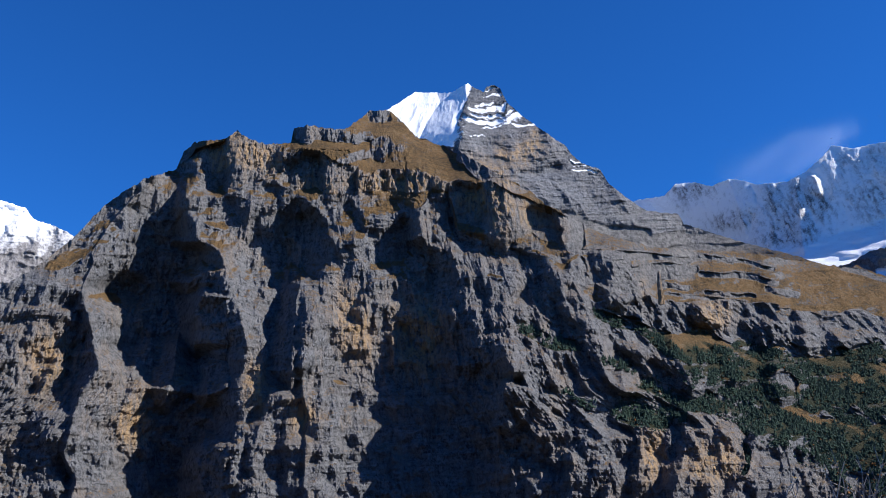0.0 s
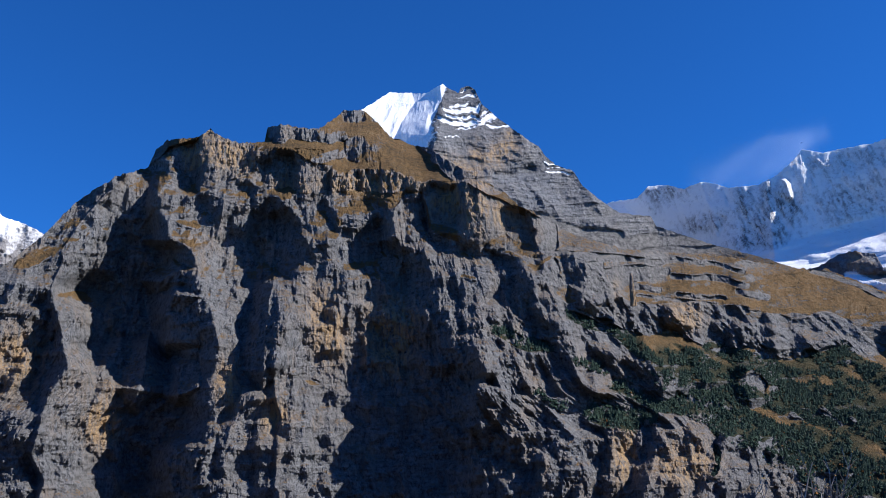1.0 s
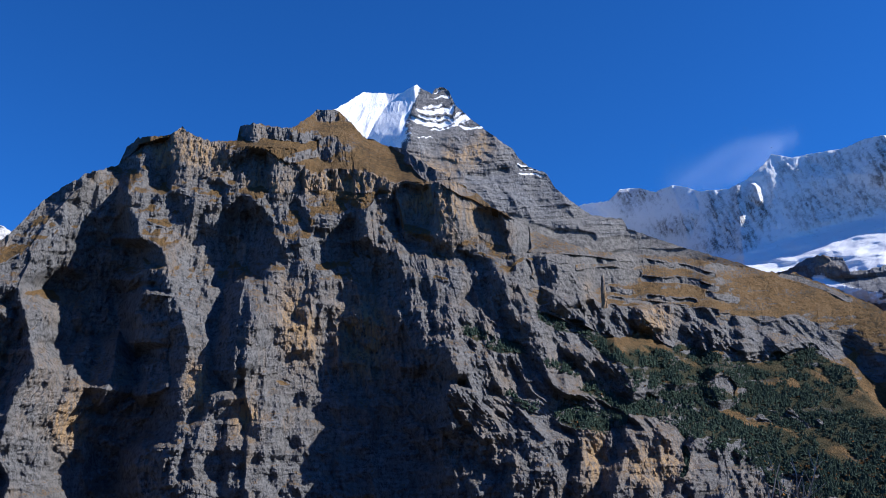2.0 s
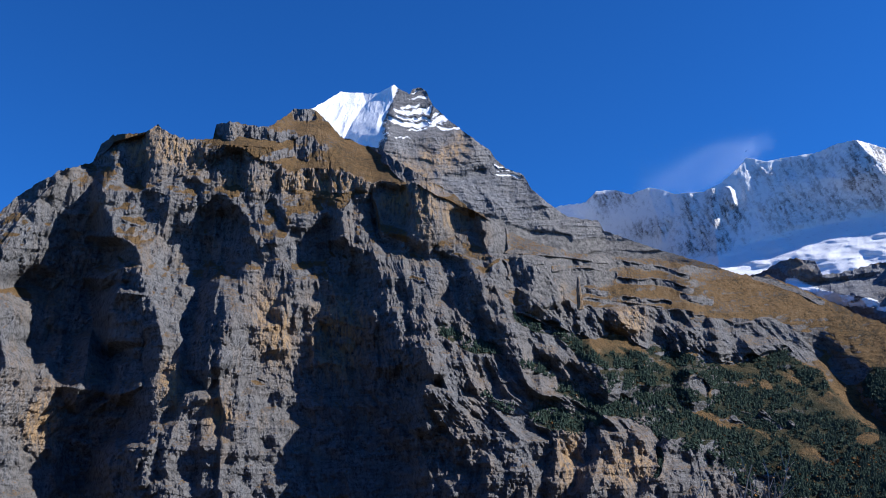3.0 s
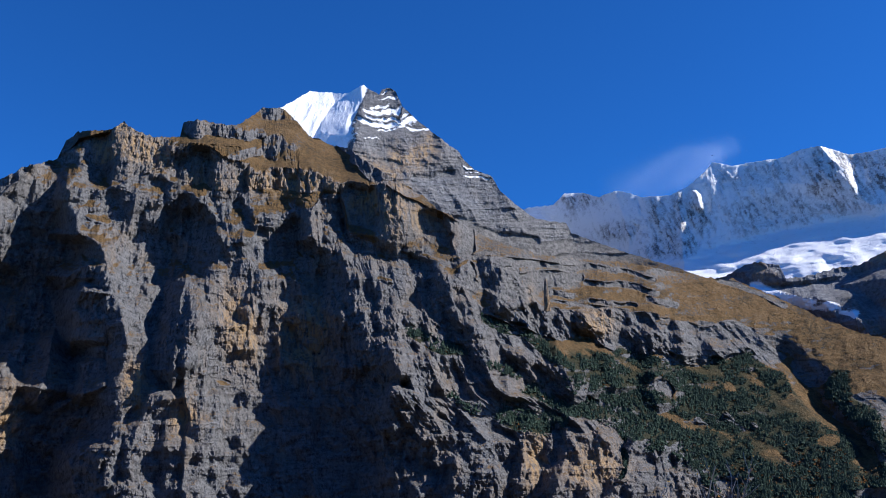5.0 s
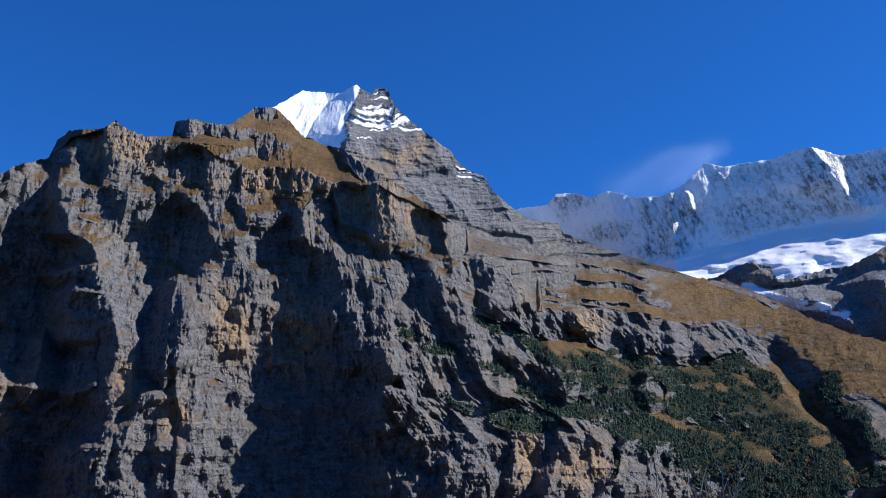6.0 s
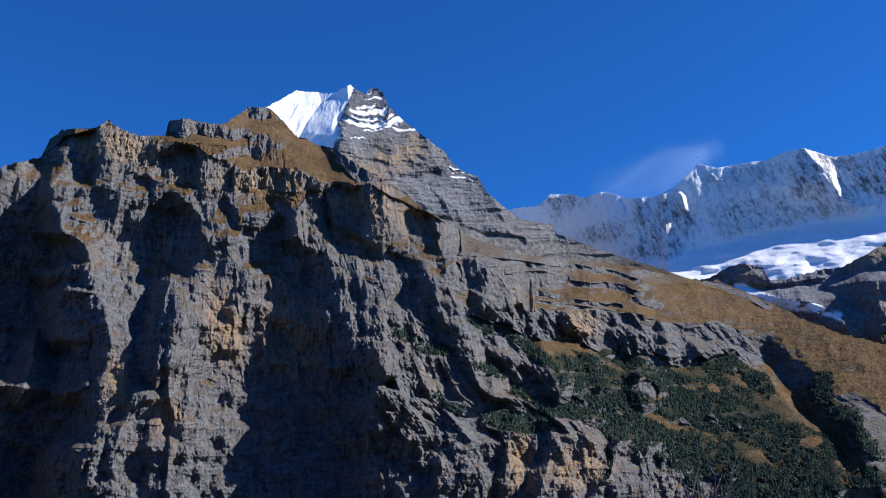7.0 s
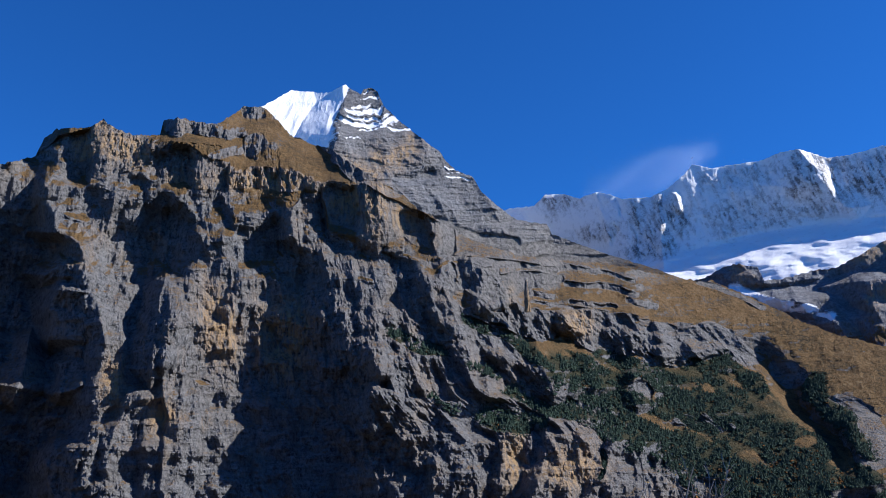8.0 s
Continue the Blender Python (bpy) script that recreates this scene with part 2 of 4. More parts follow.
# where the woods stand
woods = np.zeros_like(A)
for wide, points in [
    (0.95, [(14.98, 7.29), (19.80, 6.11), (24.36, 4.30), (28.01, 2.15)]),
    (0.9, [(15.22, 5.81), (19.31, 3.88), (23.51, 1.85), (27.55, 0.66)]),
    (0.8, [(23.98, 0.46), (27.52, 0.36), (30.88, 0.13)]),
    (0.35, [(17.01, 8.03), (19.89, 7.23), (24.20, 5.89)]),
    (0.3, [(9.39, 10.81), (11.73, 9.56), (13.68, 8.00)]),
    (0.28, [(4.60, 10.07), (6.12, 9.04), (7.64, 8.74)]),
    (0.25, [(9.31, 7.97), (10.97, 7.33)]),
    (0.25, [(6.75, 6.38), (8.40, 5.52)]),
    (0.5, [(10.22, 4.98), (12.51, 4.43), (14.52, 5.02)]),
    (0.4, [(11.94, 6.57), (13.55, 5.37)]),
    (0.3, [(24.37, 7.62), (25.75, 5.96)]),
    (0.45, [(28.72, 5.78), (29.98, 4.17), (30.98, 0.85)]),
    (0.3, [(22.50, 7.74), (23.68, 6.87)]),
    (0.25, [(21.22, 2.08), (22.13, 0.20)]),
    (0.2, [(16.95, 4.61), (16.41, 1.28)]),
]:
    woods = np.maximum(woods, along(AW, EW, points, 1.2 * wide))
lean_u = U + 0.55 * V
woods = woods * smooth(woods + 1.1 * fbm(lean_u / 70, (V + 0.5 * U) / 34, 25, 5, 0.6), 0.18, 0.45)

# cliffs that stand bare among them
for az, el, wide, high, turn in [(19.15, 5.97, 1.07, 0.73, 0), (22.79, 4.06, 2.00, 0.53, -8), (27.81, 2.91, 0.53, 0.40, 0), (15.90, 6.11, 0.67, 0.47, -20), (21.01, 9.12, 2.00, 0.67, 0), (22.67, 6.13, 1.33, 0.27, -20)]:
    woods = woods * (1 - 0.9 * smooth(blob(AW, EW, az, el, wide, high, turn) + 0.2 * fbm(U / 30, V / 20, 27, 4), 0.35, 0.6))

# how steep: walls, with turf slopes and terraces between
flat = np.zeros_like(A)
broken = fbm(U / 42, V / 24, 29, 5, 0.6)
for az, el, wide, high, turn in [
    (-9.95, 21.08, 1.3, 0.22, -8), (-0.19, 20.15, 2.9, 0.62, -30), (-3.25, 17.37, 1.1, 0.5, 0), (-10.38, 17.30, 0.6, 0.5, 0),
    (-7.28, 18.30, 0.7, 0.14, 0), (-6.43, 21.63, 1.8, 0.2, -8), (-2.85, 21.85, 0.9, 0.35, -20), (-21.45, 14.47, 2.4, 0.35, 38),
    (-20.06, 12.08, 1.5, 0.25, -25), (-5.36, 20.98, 1.3, 0.2, -5), (3.01, 15.28, 0.8, 0.3, -20), (-13.39, 16.27, 0.9, 0.3, -10),
    (3.61, 12.90, 0.9, 0.16, -10), (-6.36, 7.50, 0.8, 0.16, -40), (-7.84, 21.01, 0.9, 0.16, 0), (3.32, 14.43, 0.5, 0.2, -20),
]:
    flat = np.maximum(flat, smooth(blob(AW, EW, az, el, wide, high, turn) + 0.42 * broken, 0.3, 0.95))
rise = line([(2.21, 16.45), (6.06, 14.07), (8.98, 11.82), (11.73, 9.56), (13.64, 7.17), (16.55, 4.95), (18.02, 3.77), (20.80, 2.72), (22.83, 1.10), (24.84, 0.07), (31.38, -0.32)], A)
alp = smooth(EW - rise, -0.5, 0.6) * smooth(A, 3.2, 6.0)
band = E + 0.1 * (A - 10) + 0.011 * np.maximum(A - 10, 0) ** 2 + 0.14 * fbm(U / 420, V / 300, 31, 4)
alp_rim, alp_foot = line([(4.99, 14.69), (7.07, 14.46), (9.50, 14.06), (10.87, 13.62), (12.84, 11.53), (15.20, 11.26), (17.86, 10.79), (20.44, 10.07), (22.68, 9.83), (24.53, 9.22), (25.67, 8.18), (26.82, 7.46), (27.84, 5.83), (29.48, 4.81), (32.09, 3.46)], AW), line([(4.95, 11.06), (7.01, 11.53), (9.40, 10.97), (11.75, 9.90), (13.74, 9.16), (15.10, 9.43), (17.01, 8.03), (18.96, 7.77), (20.24, 7.54), (22.50, 7.74), (24.37, 7.62), (25.56, 7.07), (26.62, 5.59), (27.41, 4.62)], AW)
below_alp = smooth(alp_rim - EW, -0.05, 0.1) * smooth(EW - alp_foot, -0.1, 0.1) * smooth(A, 8.0, 11.0) * smooth(-A, -27.5, -25.0)
under = smooth(alp_foot - EW, -0.1, 0.3) * smooth(EW - rise, -0.6, 0.2) * smooth(A, 7.0, 10.0) * smooth(-A, -29.0, -26.0)
woods = np.maximum(woods, 0.75 * under * smooth(fbm(lean_u / 55, (V + 0.5 * U) / 30, 28, 5, 0.6), -0.25, 0.25))
stepped = 0.8 * smooth(fbm(band * 3.6, A * 0.13, 37, 3), 0.45, 0.58) * smooth(fbm(U / 140, V / 70, 39, 3), -0.3, 0.05) * smooth(-A, -20, -16)
scar = along(AW, EW, [(12.71, 10.43), (15.16, 10.65), (17.90, 9.67), (20.82, 8.55)], 0.75)
stepped = np.maximum(stepped, smooth(scar, 0.4, 0.75))
AB, EB = A + 0.12 * fbm(U / 60, V / 60, 45, 4), E + 0.1 * fbm(U / 45, V / 45, 46, 4, 0.6)
for high, points in [
    (0.16, [(10.19, 14.04), (13.09, 13.80), (14.82, 13.51)]),
    (0.22, [(10.50, 13.16), (13.27, 13.25), (15.09, 12.90)]), (0.17, [(15.42, 12.61), (18.00, 12.27), (19.53, 11.81)]),
    (0.16, [(13.04, 12.19), (14.56, 11.92)]), (0.2, [(19.04, 11.54), (20.51, 10.95)]), (0.14, [(23.07, 12.24), (25.13, 11.39), (26.53, 10.50)]),
    (0.13, [(24.05, 9.12), (25.67, 8.81), (27.22, 7.81)]), (0.12, [(15.35, 13.75), (17.69, 13.15), (19.33, 12.65)]),
    (0.1, [(15.56, 11.57), (18.21, 11.10)]), (0.14, [(21.73, 9.89), (23.59, 9.28)]),
    (0.12, [(17.42, 14.23), (20.03, 13.20)]),
]:
    stepped = np.maximum(stepped, smooth(along(AB, EB, points, high), 0.35, 0.6))
outcrop = smooth(ridged((U + 0.3 * V) / 75, (V + 0.06 * U) / 17, 33, 4, 0.6), 0.5, 0.66) * smooth(fbm(U / 150, V / 90, 35, 3), -0.45, 0.2) * (0.25 + 0.75 * smooth(-A, -20, -16))
flat = np.maximum(flat, alp * (1 - np.maximum.reduce([0.8 * stepped, 0.2 * outcrop, 0.85 * below_alp * smooth(broken, -0.7, -0.2)])))
for az, el, wide, high, turn in [
    (8.08, 13.30, 0.75, 0.85, 0), (10.22, 12.90, 0.75, 1.0, 0), (6.69, 15.95, 1.0, 1.1, 0), (12.26, 10.95, 1.6, 0.35, -8), (13.42, 13.07, 1.6, 0.3, -6),
    (4.84, 17.22, 1.8, 1.1, -20), (20.62, 9.35, 0.9, 0.9, 0), (21.66, 9.08, 1.4, 0.8, -10), (27.33, 6.64, 1.2, 0.6, -40), (30.86, 3.23, 1.2, 2.4, 10), (23.17, 4.14, 2.0, 0.5, -8), (19.41, 6.03, 0.7, 0.6, 0), (11.71, 12.31, 0.5, 0.3, 0),
    (-11.49, 20.43, 1.7, 0.75, -14), (-8.35, 19.57, 1.4, 1.1, 0), (-5.89, 19.05, 1.0, 0.9, 0), (2.40, 17.59, 2.0, 1.2, -5), (-2.00, 18.77, 1.6, 0.9, -10), (-8.20, 21.79, 1.2, 0.35, 0),
]:
    flat = flat * (1 - 0.95 * smooth(blob(AW, EW, az, el, wide, high, turn) + 0.25 * broken, 0.35, 0.75))
flat = np.maximum(flat, 0.75 * smooth(woods, 0.3, 0.7))
# the crown: over the rim of the great wall a broken ledge, then the upper cliffs, then turf up to the skyline
WALL_RIM = [(-16.59, 17.80), (-14.98, 17.91), (-13.33, 18.00), (-12.83, 18.03), (-11.65, 17.86), (-10.63, 17.47), (-9.78, 17.67), (-9.28, 17.95), (-7.73, 18.06), (-6.87, 18.01), (-5.83, 18.03), (-4.77, 16.50), (-3.38, 16.44), (-1.62, 17.27), (-0.73, 18.27), (0.33, 18.25), (0.99, 16.06), (2.20, 15.52), (2.96, 15.26), (3.58, 15.11), (4.62, 14.87), (5.83, 14.62), (6.68, 14.45), (7.71, 14.30), (9.06, 13.79)]
CLIFF_FOOT = [(-16.62, 18.28), (-15.02, 18.71), (-13.40, 19.46), (-12.91, 19.82), (-11.71, 19.49), (-10.69, 19.34), (-9.84, 19.64), (-9.29, 18.51), (-7.74, 18.45), (-6.87, 18.34), (-5.83, 18.33), (-4.78, 18.44), (-3.38, 18.52), (-1.61, 18.28), (-0.73, 18.61), (0.33, 18.42), (1.00, 16.56), (2.22, 16.30), (2.98, 15.94), (3.61, 15.85), (4.66, 15.88), (5.90, 16.17), (6.72, 15.19), (7.73, 14.63), (9.06, 13.93)]
CLIFF_RIM = [(-16.68, 19.17), (-15.12, 20.58), (-13.48, 21.21), (-13.00, 21.82), (-11.79, 21.57), (-10.75, 21.17), (-9.87, 20.69), (-9.35, 20.65), (-7.79, 20.93), (-6.90, 20.46), (-5.85, 20.09), (-4.79, 19.91), (-3.37, 19.79), (-1.60, 19.85), (-0.71, 19.38), (0.34, 18.93), (1.06, 18.98), (2.30, 18.95), (3.08, 18.93), (3.71, 18.54), (4.75, 18.13), (5.95, 17.37), (6.82, 17.20), (7.84, 16.64), (9.07, 14.06)]
wall_rim, cliff_foot, cliff_rim = line(WALL_RIM, AB), line(CLIFF_FOOT, AB), line(CLIFF_RIM, AB)
notch = np.maximum(ridged(U / 34, V / 400, 47, 2) - 0.45, 0) * 1.1 + 0.12 * fbm(U / 22, V / 60, 48, 3)
wall_rim, cliff_rim = wall_rim - 0.4 * notch, cliff_rim - 0.55 * notch * smooth(A, -8.0, -5.0) * smooth(-A, -2.5, -0.5) - 0.15 * notch
reach = smooth(A, -16.5, -14.5) * smooth(-A, -8.6, -7.0)
crown = smooth(EB - wall_rim, -0.3, 0.3) * reach
on_ledge = smooth(EB - wall_rim, -0.06, 0.1) * smooth(cliff_foot - EB, -0.1, 0.06) * reach
on_cliff = smooth(EB - cliff_foot, -0.06, 0.06) * smooth(cliff_rim - EB, -0.03, 0.05) * reach
on_top = smooth(EB - cliff_rim, -0.05, 0.05) * reach
crags = np.zeros_like(A)
for az, el, wide, high, turn in [(-3.80, 21.05, 0.67, 0.87, -30), (-2.59, 20.59, 0.53, 0.67, -30), (-6.22, 21.80, 2.33, 0.40, -4), (-8.51, 21.93, 0.73, 0.60, 0), (-4.01, 22.83, 0.87, 0.47, 0), (-1.57, 22.18, 1.33, 0.33, -25), (2.75, 19.77, 2.00, 0.67, -28), (1.28, 21.01, 1.67, 0.33, -20), (-5.50, 20.49, 1.33, 0.27, 8), (-10.05, 20.88, 0.53, 0.27, 0), (4.41, 18.48, 1.00, 0.33, -20)]:
    crags = np.maximum(crags, smooth(blob(AB, EB, az, el, wide, high, turn) + 0.3 * broken, 0.4, 0.6))
flat = flat * (1 - np.maximum.reduce([on_ledge, on_cliff, on_top]))
flat = np.maximum(flat, on_ledge * (0.55 + 0.45 * smooth(broken, -0.5, 0.2)))
flat = np.maximum(flat, on_top * (1 - 0.9 * crags))
# sharp-edged blocks under the crown, each with a turfed head
blocks = np.zeros_like(A)
for left, right, crest in [
    (1.25, 0.85, [(3.06, 18.93, 108), (3.26, 15.95, 104)]), (1.1, 1.2, [(7.06, 17.29, 75), (7.22, 14.86, 78)]),
    (0.8, 1.3, [(4.30, 14.76, 30), (4.42, 12.34, 34)]), (0.9, 0.95, [(-13.08, 21.70, 95), (-12.66, 19.51, 95)]),
    (1.0, 1.2, [(-7.18, 20.88, 85), (-6.80, 18.50, 88)]), (1.3, 0.9, [(-8.86, 22.30, 26), (-8.89, 21.53, 30)]),
    (0.9, 1.3, [(9.85, 14.25, 36), (10.00, 12.57, 40)]), (0.9, 1.3, [(10.80, 13.79, 36), (10.88, 12.20, 40)]),
]:
    c = sorted(crest, key=lambda k: k[1])
    edge = buttress(AB, EB, 2150, left, right, crest, 0) - 420 * np.maximum(EB - c[-1][1], 0) - 70 * np.maximum(c[0][1] - EB, 0)
    blocks = np.maximum(blocks, edge)
calm = 1 - 0.7 * smooth(blocks, 4, 30)
flat = flat * (1 - 0.92 * smooth(blocks, 2, 14))
wall_grade = 1.8 + 0.4 * smooth(-EW, -13.0, -10.0) + 1.0 * smooth(-EW, -9.0, -4.0) + 2.2 * alp + 2.5 * on_cliff
steep = np.exp(np.log(wall_grade) * (1 - flat) + np.log(0.86 + 0.5 * on_ledge - 0.14 * on_top) * flat)
D = climb(A, E, near, steep, even=np.maximum(smooth(A, 18.0, 23.0), 0.45 * crown * (1 - on_top)))

# the great buttresses: the line of each crest, and the line along its sunny flank where the next hollow begins
crests, flanks = [], []


def great_spur(crest, flank):
    for store, points in ((crests, crest), (flanks, flank)):
        p = np.array(sorted(points, key=lambda k: k[1]), float)
        store.append(np.interp(EW, p[:, 1], p[:, 0]))


great_spur([(-17.77, 18.67), (-19.71, 17.08), (-21.13, 15.70), (-22.80, 14.28), (-24.09, 12.64), (-24.29, 10.19), (-24.18, 7.48), (-24.15, 4.22), (-24.10, 0.78)],
           [(-17.70, 18.58), (-19.39, 16.95), (-20.38, 15.76), (-21.03, 14.42), (-21.00, 12.58), (-21.92, 11.59), (-21.32, 10.69), (-21.69, 9.44), (-22.28, 8.19), (-22.21, 6.67), (-21.77, 5.47), (-21.81, 4.27), (-22.21, 3.38), (-21.81, 1.90), (-21.25, 0.72)])
great_spur([(-17.67, 18.52), (-19.26, 16.89), (-20.22, 15.71), (-20.88, 14.43), (-20.87, 12.43), (-20.53, 11.04), (-20.35, 9.49), (-20.23, 7.94), (-20.50, 6.86), (-21.08, 5.78), (-21.36, 4.57), (-21.54, 3.38), (-20.78, 1.89), (-20.69, 0.71)],
           [(-17.42, 18.22), (-17.46, 17.25), (-17.82, 15.95), (-17.82, 14.64), (-19.35, 12.96), (-19.77, 12.18), (-18.58, 10.66), (-18.68, 9.55), (-17.81, 8.16), (-17.06, 6.77), (-17.24, 5.83), (-17.36, 4.90), (-17.64, 3.67), (-17.70, 1.85), (-17.51, 0.64)])
great_spur([(-14.06, 19.42), (-15.46, 17.87), (-15.20, 17.24), (-14.88, 16.13), (-14.59, 15.49), (-13.45, 14.86), (-13.06, 13.25), (-12.55, 11.99), (-12.25, 11.02), (-11.75, 9.72), (-11.63, 8.10), (-11.77, 6.81), (-11.99, 4.89), (-12.02, 3.32), (-11.86, 0.52)],
           [(-9.28, 18.18), (-9.61, 17.51), (-10.08, 16.33), (-11.48, 14.94), (-11.54, 13.00), (-11.11, 12.02), (-10.89, 11.04), (-10.39, 9.74), (-10.02, 8.44), (-9.51, 7.40), (-9.06, 6.49), (-9.01, 4.20), (-8.70, 0.45)])
great_spur([(-8.43, 18.20), (-7.97, 17.55), (-6.67, 16.41), (-6.49, 15.08), (-6.61, 14.08), (-7.00, 12.74), (-7.61, 11.08), (-8.02, 9.75), (-8.13, 8.44), (-8.35, 6.81), (-8.43, 4.19), (-8.22, 0.44)],
           [(-4.78, 18.27), (-4.36, 17.61), (-4.15, 16.44), (-3.87, 15.06), (-3.73, 13.39), (-3.46, 12.41), (-4.28, 11.08), (-4.75, 9.75), (-5.67, 8.43), (-5.40, 7.44), (-4.80, 6.45), (-4.53, 4.14), (-3.68, 0.33)])
great_spur([(-1.08, 18.78), (-1.27, 17.60), (-1.07, 16.43), (-0.74, 15.41), (0.85, 14.64), (1.73, 13.51), (1.91, 11.32), (2.12, 10.14), (2.90, 8.95), (4.07, 7.59), (4.76, 6.25), (5.40, 4.92), (6.14, 2.95), (6.65, 0.08)],
           [(0.15, 18.26), (0.19, 16.58), (1.84, 14.99), (4.28, 13.27), (5.00, 11.56), (5.63, 10.20), (6.77, 9.16), (8.39, 8.10), (8.77, 6.11), (8.82, 4.16), (10.97, -0.02)])
great_spur([(4.05, 18.16), (5.03, 16.27), (6.08, 14.85), (6.64, 13.51), (7.41, 11.80), (8.33, 10.09), (9.11, 8.99), (10.19, 7.69), (10.51, 6.04), (10.61, 4.10), (11.92, -0.05)],
           [(9.31, 17.89), (9.11, 14.69), (9.67, 12.69), (10.88, 10.63), (12.34, 7.92), (12.84, 5.94), (13.01, 4.01), (13.95, -0.10)])

# from each crest the flank recedes gently to the right, drops into the hollow, and comes out again up to the next crest
depth = np.zeros_like(A)
for k in range(len(crests)):
    c, f = crests[k], np.maximum(flanks[k], crests[k] + 0.3)
    after = crests[k + 1] if k + 1 < len(crests) else f + 3.0
    after = np.maximum(after, f + 0.12)
    gap = after - f
    sunk = HOLLOW * np.tan(np.radians(np.clip(SUN_BEARING - 90 - (f + after) / 2, 6, 36))) * np.radians(gap) * 2150 + 20 * smooth(gap, 1.0, 4.0)
    t = np.clip((AW - f) / gap, 0, 1)
    flank = np.clip((AW - c) / (f - c), 0, 1)
    hollow = sunk * (1 + 0.28 * smooth(t, 0.0, 0.25)) * (1 - smooth(t, 0.5, 1.0))
    depth = np.where((AW >= c) & (AW < f), sunk * flank, np.where((AW >= f) & (AW < after), hollow, depth))
relief = np.full_like(A, -250.0)


def great_rib(left, right, *crest):
    np.maximum(relief, buttress(AW, EW, 2150, left, right, crest, 60), out=relief)


# the wooded spur, and the one beyond the gorge
great_rib(0.1, 1.3, (23.43, 9.29, 40), (25.48, 6.29, 65), (28.20, 3.81, 100), (29.96, 1.63, 130), (31.07, -0.60, 150))
great_rib(0.9, 0.2, (25.73, 8.74, -5), (27.03, 8.02, 15), (28.94, 6.38, 52), (29.98, 4.17, 75), (30.50, 1.46, 100), (30.79, -0.59, 110))
beyond = smooth(A - np.interp(E, [0, 16], [9.0, 7.0]), 0.0, 3.0)
relief = np.maximum(relief, 60) * beyond + (100 - depth) * (1 - beyond)
# lesser ribs and towers that stand out from them
extra = np.zeros_like(A)


def lesser_rib(left, right, *crest):
    np.maximum(extra, buttress(AW, EW, 2150, left, right, crest, 130), out=extra)


lesser_rib(1.2, 0.9, (-15.37, 18.27, 25), (-14.99, 17.25, 30))
lesser_rib(1.2, 0.9, (-9.61, 13.06, 32), (-9.33, 10.91, 38))
lesser_rib(1.2, 0.9, (-8.06, 11.08, 25), (-7.70, 8.27, 30))
lesser_rib(1.3, 1.1, (-16.16, 9.28, 35), (-15.88, 7.27, 38))
lesser_rib(1.3, 1.1, (-14.68, 11.64, 45), (-14.62, 10.18, 45), (-13.84, 8.41, 40), (-13.97, 6.80, 30))
lesser_rib(1.2, 0.9, (-7.07, 4.99, 30), (-6.67, 3.21, 35))
lesser_rib(1.2, 0.9, (-5.52, 3.35, 25), (-5.62, 0.65, 30))
lesser_rib(1.2, 0.9, (2.73, 9.71, 35), (3.20, 7.90, 35))
lesser_rib(1.2, 1.0, (4.40, 9.19, 30), (4.67, 6.21, 40))
lesser_rib(1.2, 1.1, (2.15, 4.81, 35), (2.47, 2.63, 35))
lesser_rib(1.2, 0.9, (-18.72, 6.45, 22), (-18.11, 3.35, 30))
lesser_rib(1.2, 0.9, (-12.13, 11.31, 26), (-11.68, 9.58, 26))
lesser_rib(1.1, 0.9, (-9.65, 6.80, 25), (-9.65, 3.58, 32))
lesser_rib(1.1, 0.9, (-22.71, 11.32, 25), (-22.46, 6.69, 25))
lesser_rib(0.9, 0.8, (-3.23, 19.79, 30), (-2.96, 18.28, 40))
lesser_rib(0.9, 0.8, (-5.64, 20.11, 28), (-5.29, 18.28, 36))
lesser_rib(0.9, 0.8, (-1.87, 19.77, 35), (-1.66, 17.76, 45))
lesser_rib(0.9, 0.8, (-4.31, 17.11, 30), (-3.89, 16.50, 35))
lesser_rib(0.9, 0.8, (-9.27, 22.22, 25), (-9.11, 21.30, 35))
lesser_rib(0.9, 0.8, (-6.43, 21.76, 25), (-6.14, 20.61, 30))
lesser_rib(1.0, 0.9, (4.45, 17.74, 30), (4.79, 16.21, 40))
lesser_rib(1.1, 0.8, (2.74, 15.46, 18), (3.47, 14.59, 24), (3.59, 12.63, 24))
lesser_rib(0.95, 0.6, (5.10, 15.36, 50), (6.11, 13.53, 66), (6.80, 11.76, 66), (7.56, 10.39, 45), (9.08, 8.00, 20))
lesser_rib(1.2, 0.8, (7.46, 14.33, 55), (7.63, 12.55, 60))
lesser_rib(1.2, 0.8, (9.90, 14.09, 60), (10.50, 11.72, 70))
lesser_rib(1.0, 0.9, (-5.92, 20.02, 26), (-5.92, 18.38, 30))
lesser_rib(1.0, 0.9, (-4.77, 20.11, 26), (-4.64, 18.54, 30))
lesser_rib(1.0, 0.9, (-3.04, 19.99, 32), (-3.07, 18.51, 34))
lesser_rib(1.0, 0.8, (-2.00, 19.70, 26), (-1.69, 18.22, 34))
lesser_rib(0.9, 0.8, (-3.59, 17.66, 18), (-3.50, 16.84, 22))
lesser_rib(0.9, 0.8, (-8.07, 18.81, 22), (-8.49, 17.91, 28))
lesser_rib(0.8, 0.35, (-1.12, 17.57, 36), (-0.95, 15.74, 40))
lesser_rib(1.0, 0.7, (-10.97, 19.18, 20), (-9.97, 18.68, 26))
lesser_rib(1.0, 0.8, (-7.10, 15.71, 26), (-6.36, 14.60, 30))
